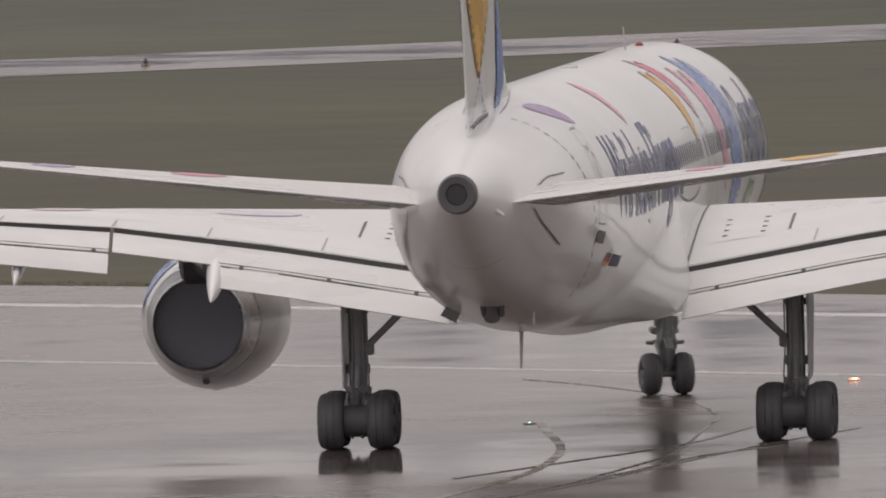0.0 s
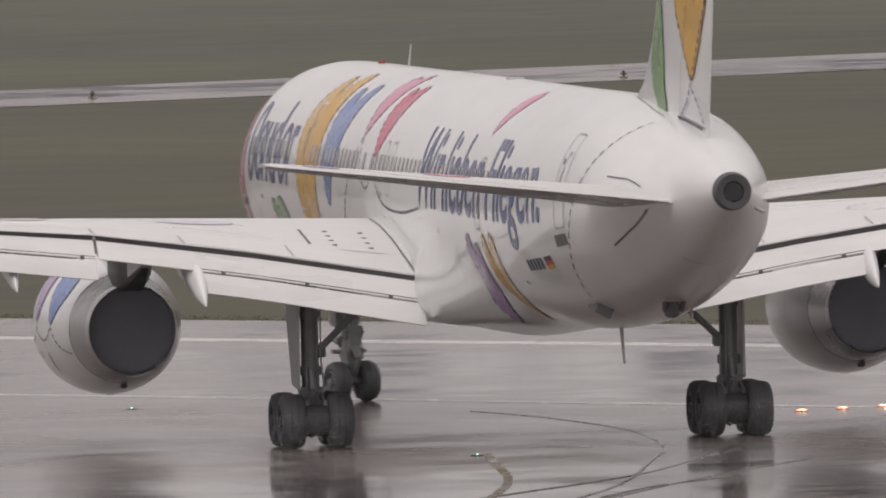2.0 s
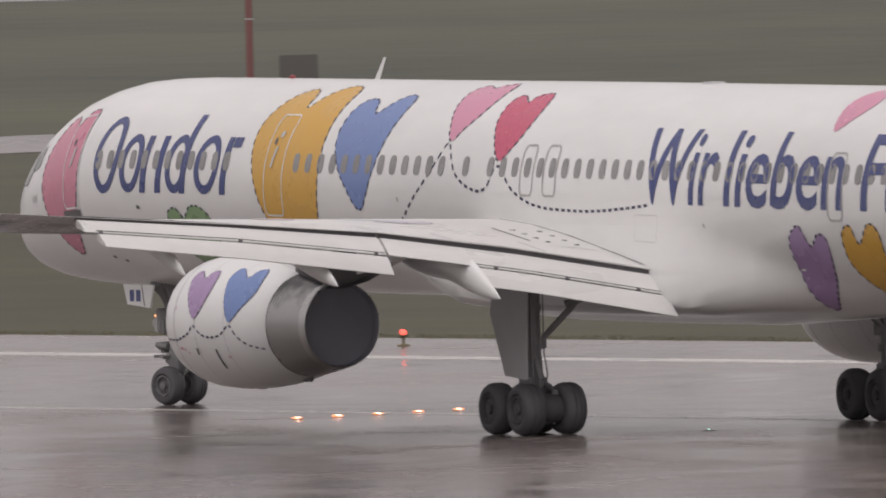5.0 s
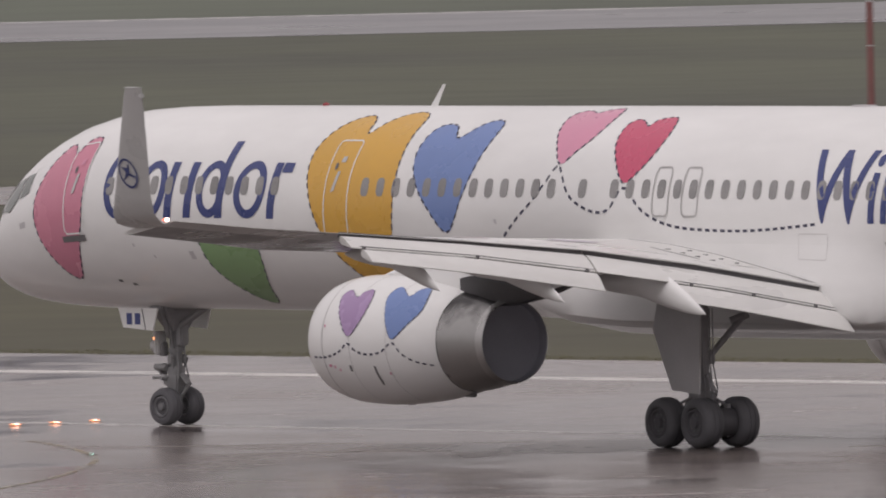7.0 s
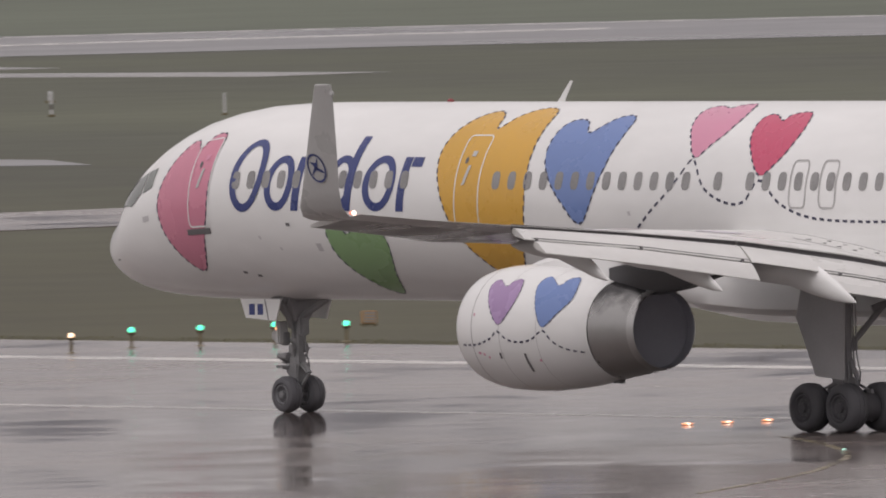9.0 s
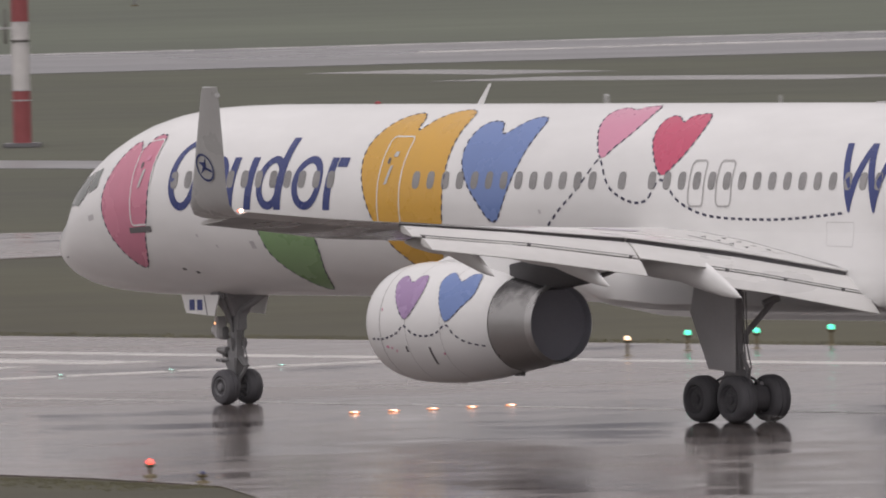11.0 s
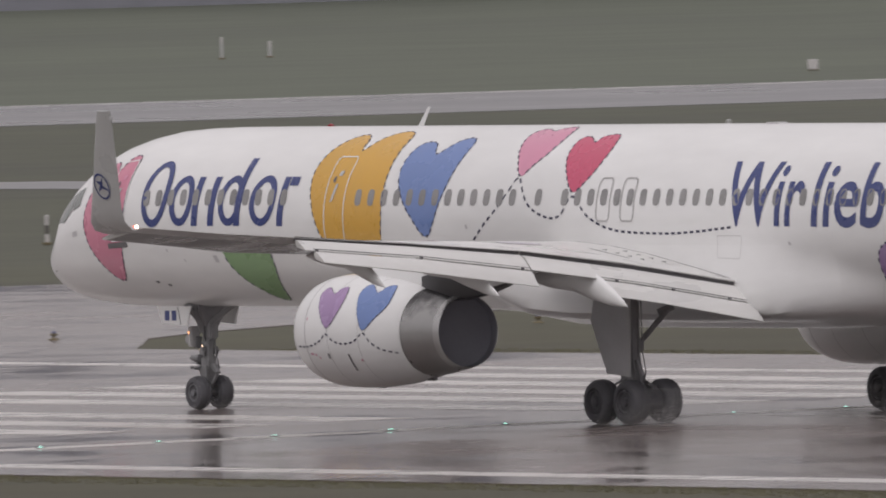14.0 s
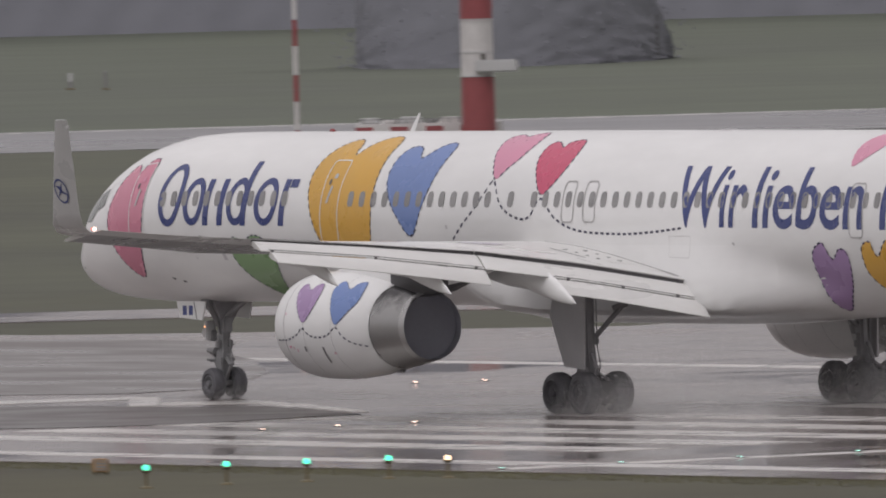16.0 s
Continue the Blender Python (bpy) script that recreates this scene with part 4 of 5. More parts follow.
# ---- tail ----
for side in (1, -1):
    rings = []
    for y, xl, xt, z, th in ((0.55, -18.9, -24.05, 4.68, 0.60), (1.1, -19.3, -24.1, 4.75, 0.56), (3.0, -20.55, -24.4, 4.97, 0.42), (5.5, -22.2, -24.8, 5.26, 0.28), (7.3, -23.35, -25.08, 5.47, 0.18), (7.52, -23.75, -25.08, 5.5, 0.09)):
        rings.append([Vector((xl + (xt - xl) * c, side * y, z - 0.016 * (xl - xt) * (1 - c) + th * 0.62 * h)) for c, h in FOIL])
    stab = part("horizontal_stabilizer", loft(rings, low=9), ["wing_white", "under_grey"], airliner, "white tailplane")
    zs = lambda y: 4.75 + (y - 1.1) * 0.117
    el = bmesh.new()
    for y0, y1 in ((1.3, 7.1),):
        v = [el.verts.new(p) for p in ((-23.05, side * y0, zs(y0) + 0.16), (-23.02, side * y0, zs(y0) + 0.16), (-24.60, side * y1, zs(y1) + 0.065), (-24.63, side * y1, zs(y1) + 0.065))]
        el.faces.new(v)
    part("elevator_hinge", el, "seam_light", stab, smooth=False)
    # parts of painted hearts on the upper skin
    for y, cc, ry, rc, m in (((4.3, 0.42, 0.55, 0.16, "pink"), (6.5, 0.45, 0.42, 0.2, "violet")) if side > 0 else ((5.4, 0.5, 0.6, 0.25, "orange"), (3.7, 0.5, 0.4, 0.12, "rose"))):
        bm = bmesh.new()
        pts = []
        for k in range(20):
            a = k * math.tau / 20
            yy, c = y + ry * math.sin(a) * (0.75 + 0.25 * math.cos(a)), cc + rc * math.cos(a)
            xl, xt, z, th = (float(np.interp(yy, [0.55, 1.1, 3.0, 5.5, 7.3], v)) for v in ([-18.9, -19.3, -20.55, -22.2, -23.35], [-24.05, -24.1, -24.4, -24.8, -25.08], [4.68, 4.75, 4.97, 5.26, 5.47], [0.60, 0.56, 0.42, 0.28, 0.18]))
            h = float(np.interp(c, [q[0] for q in FOIL[:9]], [q[1] for q in FOIL[:9]]))
            pts.append(bm.verts.new((xl + (xt - xl) * c, side * yy, z - 0.016 * (xl - xt) * (1 - c) + th * 0.62 * h + 0.008)))
        mid = bm.verts.new(sum((p.co for p in pts), Vector()) / 20 + Vector((0, 0, 0.012)))
        for k in range(20):
            bm.faces.new((pts[k], pts[(k + 1) % 20], mid))
        part("painted_patch", bm, m, stab)
    # sealing plate of the tailplane's root
    wrap("root_seal", dashes([(-20.6, 19), (-21.9, 18), (-22.5, 13), (-22.9, 7)], 0.4, 0.0005, 0.035), "seam", fuselage, side > 0, 0.02)
    wrap("root_seal", dashes([(-22.9, -8), (-22.4, -17), (-21.6, -23), (-20.5, -29)], 0.4, 0.0005, 0.045), "seam", fuselage, side > 0, 0.02)
FIN = [(5.5, -14.6, -23.15, 0.50), (6.25, -15.5, -23.45, 0.56), (6.46, -16.4, -23.53, 0.60), (6.72, -17.05, -23.62, 0.62), (7.21, -17.7, -23.8, 0.60), (7.56, -18.05, -23.94, 0.58), (8.07, -18.5, -24.13, 0.55), (9.5, -19.7, -24.65, 0.46), (11.5, -21.3, -25.35, 0.30), (13.2, -22.65, -25.95, 0.22), (13.5, -23.2, -25.95, 0.12)]
rings = []
for z, xl, xt, th in FIN:
    up = [(c, h) for c, h in FOIL[:9]]
    rings.append([Vector((xl + (xt - xl) * c, th * 0.62 * h, z)) for c, h in up] + [Vector((xl + (xt - xl) * c, -th * 0.62 * h, z)) for c, h in up[:0:-1]])
fin = part("fin", loft(rings), "white", airliner, "white fin with orange, green and blue hearts")


def fin_skin(x, zz, lift, s=1):
    z = zz / 10.0
    zs_ = [f[0] for f in FIN]
    xl, xt, th = (float(np.interp(z, zs_, [f[k] for f in FIN])) for k in (1, 2, 3))
    c = min(max((x - xl) / (xt - xl), 0), 1)
    h = float(np.interp(c, [f[0] for f in FOIL[:9]], [f[1] for f in FOIL[:9]]))
    return Vector((x, s * (th * 0.62 * h + lift), z))


for s in (1, -1):
    sk = lambda x, zz, lift, s=s: fin_skin(x, zz, lift, s)
    heart("heart", [(-19.5, 57.5), (-19.72, 60), (-19.88, 65.6), (-19.93, 71.3), (-19.78, 77), (-19.5, 80.6), (-19.22, 78.5), (-18.8, 74.6), (-18.53, 71.5), (-18.53, 68), (-18.72, 64.6), (-19.0, 61.5)], "green" if s > 0 else "blue", "heart on the fin", sk, (True,), fin, False, 0.006)
    heart("heart", [(-22.19, 66.2), (-21.85, 70), (-21.5, 74), (-21.15, 79), (-20.95, 86), (-21.3, 100), (-22.3, 112), (-23.6, 106), (-24.15, 92), (-23.72, 81.2), (-23.25, 75.5), (-22.73, 70.1)], "orange", "orange heart on the fin", sk, (True,), fin, False, 0.008)
    for a, b in (((-22.19, 66.0), (-21.69, 62.7)), ((-21.69, 62.7), (-20.87, 59.6)), ((-22.24, 65.0), (-23.22, 58.6)), ((-22.19, 66.5), (-21.2, 78.0)), ((-22.25, 66.5), (-23.72, 81.0))):
        wrap("dashed_line", dashes([a, b], 0.13, 0.09, 0.05, 10), "navy", fin, True, 0.03, "", sk)
    wrap("rudder_hinge", dashes([(-20.9, 58.5), (-21.62, 70), (-22.3, 81), (-23.5, 100)], 0.3, 0.0005, 0.022, 10), "crease", fin, True, 0.028, "", sk)
    wrap("rudder_edge", dashes([(-20.85, 60.3), (-22.0, 59.4), (-23.15, 58.3)], 0.3, 0.0005, 0.05, 10), "seam", fin, True, 0.03, "", sk)
for left in (True, False):
    wrap("fin_root_seal", dashes([(-15.6, 86), (-16.6, 84), (-18.0, 80.5), (-19.2, 78), (-20.4, 78)], 0.4, 0.0005, 0.02), "crease", fuselage, left, 0.012)
wrap("heart", face([(p.x, p.y) for p in spline([(-16.6, 46, 0), (-17.0, 58, 0), (-17.9, 68, 0), (-18.8, 70, 0), (-18.6, 60, 0), (-17.6, 50, 0)], 8, True)]), "violet", fuselage, False, 0.007)


# ---- landing gear ----
def wheel_mesh(r, w):
    """A tyre with grooves and a dished hub, turned round y."""
    bm = turned((0, 0, 0), (0, 1, 0), [(-w / 2 + 0.06, r * 0.56), (-w / 2 + 0.005, r * 0.62), (-w / 2, r * 0.74), (-w / 2 + 0.03, r * 0.90), (-w / 2 + 0.09, r * 0.975), (-w * 0.15, r), (-w * 0.14, r - 0.012), (-w * 0.11, r - 0.012), (-w * 0.10, r),
                                       (w * 0.10, r), (w * 0.11, r - 0.012), (w * 0.14, r - 0.012), (w * 0.15, r), (w / 2 - 0.09, r * 0.975), (w / 2 - 0.03, r * 0.90), (w / 2, r * 0.74), (w / 2 - 0.005, r * 0.62), (w / 2 - 0.06, r * 0.56)], 36)
    for s in (1, -1):
        turned((0, s * (w / 2 - 0.07), 0), (0, s, 0), [(0, r * 0.555), (0.05, r * 0.55), (0.055, r * 0.48), (0.0, r * 0.42), (0.0, r * 0.22), (0.06, r * 0.19), (0.07, r * 0.02)], 24, bm=bm, mi=1)
        for k in range(8):
            a = k * math.tau / 8
            tube((r * 0.33 * math.cos(a), s * (w / 2 - 0.075), r * 0.33 * math.sin(a)), (r * 0.33 * math.cos(a), s * (w / 2 - 0.06), r * 0.33 * math.sin(a)), r * 0.07, n=8, bm=bm, mi=2)
    return bm


WHEELS = []


def wheel(at, r, w, parent, hub="dull_hub"):
    ob = part("wheel", wheel_mesh(r, w), ["tyre", hub, "seam"], parent, "black aircraft tyre on a grey hub")
    ob.location = at
    WHEELS.append((ob, Vector(at), r))
    return ob


for side in (1, -1):
    y = side * 3.66
    bm = tube((0, y, 0.75), (0, y, 2.9), 0.155)
    tube((0, y, 0.46), (0, y, 1.3), 0.115, bm=bm, mi=1)
    tube((0.02, y, 1.25), (0.02, y, 1.4), 0.2, bm=bm)
    tube((0.0, y, 2.25), (0.0, y, 2.36), 0.19, bm=bm)
    tube((-0.70, y, 0.48), (0.70, y, 0.48), 0.12, bm=bm, mi=2)
    for x in (-0.57, 0.57):
        tube((x, y - 0.5, 0.475), (x, y + 0.5, 0.475), 0.085, bm=bm, mi=2)
        tube((x, y - 0.215, 0.475), (x, y + 0.215, 0.475), 0.27, n=24, bm=bm, mi=2)
        for o in (-0.17, 0.17):
            tube((x, y + o, 0.78), (0.08 if x > 0 else -0.08, y + o, 0.95), 0.03, n=8, bm=bm)
            block((x - 0.07, y + o - 0.04, 0.66), (x + 0.07, y + o + 0.04, 0.82), 0.015, bm, 2)
            tube((x - 0.12, y + o * 0.5, 0.22), (x + 0.12, y + o * 0.5, 0.2), 0.03, n=8, bm=bm, mi=2)
    block((-0.72, y - 0.17, 0.40), (0.72, y + 0.17, 0.66), 0.05, bm, 2)
    block((-0.24, y - 0.17, 0.38), (0.24, y + 0.17, 0.86), 0.04, bm, 2)
    block((-0.2, y - 0.21, 0.92), (0.16, y + 0.21, 1.05), 0.03, bm)
    tube((-0.2, y, 1.35), (-0.42, y, 1.0), 0.05, bm=bm)
    tube((-0.42, y, 1.0), (-0.2, y, 0.6), 0.05, bm=bm)
    # hydraulic hoses, bowed outwards
    for o, r, bow in ((0.08, 0.02, 0.06), (-0.1, 0.016, 0.0), (-side * 0.17, 0.014, 0.05)):
        pts = [(-0.16, y + o, 0.74), (-0.19 - bow, y + o * 1.15, 1.1), (-0.16, y + o, 1.5), (-0.15, y + o, 2.6)]
        for p, q in zip(pts, pts[1:]):
            tube(p, q, r, n=8, bm=bm)
    gear = part("main_gear", bm, ["strut_dark", "chrome", "dull_hub"], airliner, "grey four-wheeled main landing gear leg")
    bm = tube((-0.05, y - side * 0.12, 1.66), (-0.1, y - side * 0.92, 2.42), 0.06)
    tube((0.0, y - side * 0.7, 2.34), (-0.15, y - side * 1.0, 2.46), 0.075, bm=bm)
    block((-0.1, y - side * 0.2 - 0.07, 1.55), (0.1, y - side * 0.2 + 0.07, 1.78), 0.02, bm)
    part("side_brace", bm, "strut_dark", gear)
    part("gear_door", loft([[Vector((x, y + side * o, z)) for x, z in ((0.98, 2.85), (1.17, 2.2), (0.60, 1.07), (-0.26, 1.0), (-0.34, 2.85))] for o in (0.21, 0.25)]), "grey", gear, "grey flat leg door")
    for x in (-0.57, 0.57):
        for o in (-0.415, 0.415):
            wheel((x, y + o, 0.475), 0.475, 0.44, gear)
# nose gear: the leg turns as it steers, its doors stay
bm = tube((0, 0, 0.4), (0.0, 0, 1.0), 0.075)
tube((0, 0, 0.86), (0, 0, 2.5), 0.125, bm=bm)
tube((0, -0.44, 0.37), (0, 0.44, 0.37), 0.065, bm=bm)
loft([[Vector((a * dx, b * dy, z)) for a, b in ((-1, -1), (1, -1), (1, 1), (-1, 1))] for z, dx, dy in ((0.45, 0.06, 0.08), (0.62, 0.09, 0.11), (0.86, 0.16, 0.17), (0.98, 0.16, 0.17))], bm=bm)
# torque links behind the leg, folded
for p, q, r in (((-0.12, 0, 1.02), (-0.36, 0, 0.80), 0.04), ((-0.36, 0, 0.80), (-0.06, 0, 0.48), 0.04), ((-0.12, 0.07, 1.02), (-0.36, 0.05, 0.80), 0.025), ((-0.12, -0.07, 1.02), (-0.36, -0.05, 0.80), 0.025)):
    tube(p, q, r, n=10, bm=bm)
# steering collar, its cylinders and the tow fitting
tube((0, 0, 0.93), (0, 0, 1.13), 0.17, bm=bm)
for s in (1, -1):
    tube((0.08, s * 0.19, 1.12), (0.40, s * 0.17, 1.14), 0.06, n=12, bm=bm)
    tube((0.05, s * 0.17, 0.94), (0.52, s * 0.10, 0.92), 0.028, n=10, bm=bm)
    tube((0.10, s * 0.20, 0.90), (0.10, s * 0.34, 0.92), 0.035, n=10, bm=bm)
    tube((-0.05, s * 0.12, 1.5), (-0.1, s * 0.3, 2.4), 0.03, bm=bm)
    tube((0.0, s * 0.1, 0.95), (-0.12, s * 0.2, 1.3), 0.022, n=8, bm=bm)
    block((-0.1, s * 0.16 - 0.05, 1.2), (0.04, s * 0.16 + 0.05, 1.38), 0.015, bm)
tube((0.50, -0.16, 0.92), (0.50, 0.16, 0.92), 0.03, n=10, bm=bm)
block((0.26, -0.12, 0.98), (0.48, 0.13, 1.2), 0.06, bm, 1)
block((0.2, -0.07, 0.78), (0.34, 0.05, 0.9), 0.02, bm, 1)
block((0.12, 0.08, 1.35), (0.26, 0.24, 1.62), 0.02, bm)
tube((0, 0, 2.0), (0, 0, 2.16), 0.18, bm=bm)
tube((0, 0, 1.42), (0, 0, 1.5), 0.155, bm=bm)
# hoses
for o, r in ((0.09, 0.02), (-0.09, 0.016)):
    pts = [(-0.10, o, 0.62), (-0.2, o * 1.6, 0.92), (-0.15, o, 1.25), (-0.15, o, 2.2)]
    for p, q in zip(pts, pts[1:]):
        tube(p, q, r, n=8, bm=bm)
block((-0.28, -0.11, 1.55), (-0.1, 0.11, 1.95), 0.03, bm, 1)
nose_gear = part("nose_gear", bm, ["strut", "strut_dark"], airliner, "grey two-wheeled nose landing gear leg")
nose_gear.location = (22.35, 0, 0)
for o in (-0.29, 0.29):
    wheel((0, o, 0.37), 0.37, 0.335, nose_gear, "hub")
bm = tube((22.25, 0.0, 1.9), (21.2, 0.0, 2.35), 0.07)
tube((22.3, -0.25, 2.3), (21.2, -0.25, 2.35), 0.05, bm=bm)
tube((22.3, 0.25, 2.3), (21.2, 0.25, 2.35), 0.05, bm=bm)
part("drag_brace", bm, "strut", airliner)
for s in (1, -1):
    bm = tube((22.35, s * 0.14, 1.72), (22.2, s * 0.52, 2.45), 0.06)
    tube((22.35, s * 0.16, 2.1), (22.6, s * 0.5, 2.5), 0.045, bm=bm)
    block((22.1, s * 0.42 - 0.07, 2.2), (22.5, s * 0.42 + 0.07, 2.42), 0.03, bm)
    part("side_strut", bm, "strut", airliner)
part("bay_frame", loft([[Vector((22.33 + a * dx, b * dy, z)) for a, b in ((-1, -1), (1, -1), (1, 1), (-1, 1))] for z, dx, dy in ((1.84, 0.14, 0.14), (2.08, 0.24, 0.28), (2.28, 0.3, 0.42), (2.4, 0.3, 0.42))]), "strut_dark", airliner, "dark framework round the top of the nose leg", smooth=False)
part("lamp_bracket", block((22.5, 0.1, 1.38), (22.64, 0.36, 1.84), 0.03), "light_grey", airliner)
part("gear_lamp", turned((22.6, 0.36, 1.70), (-1, 0, 0), [(0, 0.02), (0.03, 0.028), (0.05, 0.015)], 10), "amber_light", airliner, "small lit amber lamp on the nose leg")
part("taxi_lamp", turned((22.62, 0.22, 1.55), (1, 0, 0), [(0, 0.06), (0.05, 0.11), (0.14, 0.12), (0.16, 0.1)], 16), "light_grey", airliner, "pale lamp housing on the nose leg")
for s in (1, -1):
    part("nose_gear_door", loft([[Vector((x, s * (0.62 + o), z)) for x, z in ((23.36, 2.3), (23.2, 1.92), (22.2, 1.86), (22.02, 2.3))] for o in (0, 0.03)]), "white", airliner, "white nose gear door with dark bars")
    part("door_joint", loft([[Vector((x, s * (0.652 + o), z)) for x, z in ((22.56, 2.29), (22.53, 2.29), (22.42, 1.88), (22.45, 1.88))] for o in (0, 0.004)]), "seam", airliner, smooth=False)
    for x in (22.98, 22.7):
        part("marking_bar", block((x - 0.09, s * 0.655 - 0.004, 1.98), (x + 0.09, s * 0.655 + 0.004, 2.2), 0.002), "navy", airliner)


# ---- spray thrown up behind the tyres: it rises as the airliner gathers speed ----
SPRAYS = []


def spray(spots, count, seed, length, rise, top=0.93, size=(0.002, 0.0046)):
    """Fine drops drifting behind the tyres at spots, thinning out over a length."""
    r = random.Random(seed)
    verts, faces = [], []
    for _ in range(count):
        x0, y0 = r.choice(spots)
        back = r.random() ** 1.7 * length
        c = Vector((x0 + (0.95 if top < 1 else 0.4) - back, y0 + r.gauss(0, 0.25 + (0.16 if top < 1 else 0.22) * back), min(top, abs(r.gauss(0, rise * (0.25 + 0.75 * min(1, back / 2.5)))) + 0.01)))
        z, i = r.uniform(*size), len(verts)
        verts.extend(tuple(c + Vector(d) * z) for d in ((1, 0, -0.6), (-0.5, 0.87, -0.6), (-0.5, -0.87, -0.6), (0, 0, 1)))
        faces.extend(((i, i + 2, i + 1), (i, i + 1, i + 3), (i + 1, i + 2, i + 3), (i + 2, i, i + 3)))
    me = bpy.data.meshes.new("water_spray")
    me.from_pydata(verts, [], faces)
    me.materials.append(M["drops"])
    ob = new("water_spray", me)
    ob.parent = airliner
    SPRAYS.append((ob, top + 0.02))
    return tagged(ob, "fine water spray behind the tyres", kind="stuff")


for side in (1, -1):
    spray([(-0.6, side * 3.66 + o) for o in (-0.44, 0.44)], 115000, 11 + side, 9.0, 0.46)
    spray([(-0.6, side * 3.66 + o) for o in (-0.44, 0.44)], 60000, 31 + side, 15.0, 0.85, 1.9, (0.003, 0.0062))
spray([(22.1, 0.29), (22.1, -0.29)], 26000, 5, 5.0, 0.25)

# ---- markings on the runway ----
LAYERS = [0.034]


def marking(name, outline, material="line"):
    """A painted or worn piece on the runway; each lies a little above the one before."""
    LAYERS[0] += 0.0003
    return lay(name, outline, 0.028, LAYERS[0], material, parent=runway)


far_line = [(-170, -23.4), (-30, -22.6), (0, -21.9), (60, -20.4), (115, -19.3), (300, -18.9), (900, -18.9)]
marking("edge_line", [rw(a, d - 0.6) for a, d in far_line] + [rw(a, d + 0.6) for a, d in far_line[::-1]])
marking("edge_line", strip(12.5, 900, 23.7, 25.0))
marking("centre_line", strip(-120, 57, -0.45, 0.15), "line_worn")
THRESHOLD = (Vector((-57.35, 521.6)), Vector((2.285, 1.99)))
p0, p1 = THRESHOLD[0] - THRESHOLD[1] * 3, THRESHOLD[0] + THRESHOLD[1] * 12
w = Vector((-THRESHOLD[1].y, THRESHOLD[1].x)).normalized() * 0.6
marking("threshold_line", [tuple(p0 - w), tuple(p1 - w), tuple(p1 + w), tuple(p0 + w)])
for k in range(1, 11):
    d = -20.6 + 3.6 * k + (2.2 if k > 5 else 0)
    marking("threshold_stripe", strip(64.5, 95, d, d + 1.85))
for k in range(12):
    marking("centre_stripe", strip(125 + k * 60, 155 + k * 60, 0.5, 1.4))


def ribbon(points, width):
    """A band of even width along a line in the plan."""
    line = spline([(*p, 0) for p in points], 8)
    left, right = [], []
    for i, p in enumerate(line):
        d = (line[min(i + 1, len(line) - 1)] - line[max(i - 1, 0)]).normalized()
        n = Vector((-d.y, d.x, 0)) * width / 2
        left.append((p + n).to_2d())
        right.append((p - n).to_2d())
    return [tuple(v) for v in left + right[::-1]]


marking("lead_in_line", ribbon([(21.1, 424.0), (21.0, 419.2), (20.9, 413.2), (20.5, 407.6), (19.5, 400), (17, 388)], 0.15), "yellow_line")
marking("lead_in_line", ribbon([(-8.0, 477.5), (-7.7, 476.1), (-7.0, 471.5), (-6.6, 466), (-6.8, 461), (-7.4, 455.3), (-9, 447)], 0.13), "yellow_line")
for pts, wd in (([(21.9, 445.5), (23.1, 440.7), (24.1, 433.5), (24.2, 425), (23.7, 419.8), (22.4, 408), (20, 396)], 0.10), ([(25.4, 424), (24.4, 419.2), (22.9, 412.4), (20.7, 406.2), (18.5, 400)], 0.14),
                ([(24.5, 411), (22.9, 407.2), (21.3, 400.8), (19.4, 394)], 0.10), ([(26.2, 418), (23.9, 410.4), (20.5, 397.0), (19.0, 392)], 0.10)):
    marking("tyre_mark", ribbon(pts, wd * 0.5), "rubber_mark")
marking("drier_patch", [rw(*p) for p in ((170.8, -26.7), (165.3, -28.5), (158.5, -28.2), (150, -22.5), (142.1, -18.8), (131, -12.5), (120.1, -4.8), (119.1, -1.4), (123.5, 1.0), (140, -7), (158, -17))], "half_damp")
marking("drier_patch", [rw(*p) for p in ((114.1, 5.9), (111.0, 4.5), (107.4, 4.4), (105.9, 3.0), (101.1, 4.3), (96.4, 5.9), (95.7, 8.4), (94.8, 11.9), (95.8, 13.8), (97.6, 15.6))], "damp")
marking("numeral_stroke", [rw(*p) for p in ((118.4, 3.4), (117.7, 2.9), (117.1, 1.4), (116.4, 0.1), (114.3, 1.4), (114.6, 2.9), (115.1, 4.4), (115.8, 4.9))])
marking("numeral_stroke", [rw(*p) for p in ((116.4, 0.1), (115.0, 0.1), (108.6, 4.0), (109.6, 4.2))])
marking("numeral_stroke", [rw(*p) for p in ((111.1, 2.4), (109.7, 0.7), (104.4, 2.3), (98.7, 4.4), (97.2, 5.2), (102.7, 3.6), (107.6, 2.0), (109.0, 3.7))])

for x0, y0, x1, y1, wd in ((-46, 908, -31, 893, 6), (-52, 931, -44, 918, 5)):
    pool = part("puddle", slab(ribbon([(x0, y0), ((x0 + x1) / 2 + 0.5, (y0 + y1) / 2), (x1, y1)], wd), 0.0, 0.02), "puddle", smooth=False)
    tagged(pool, "long shallow puddle lying in the wet grass", "puddle", kind="structure")


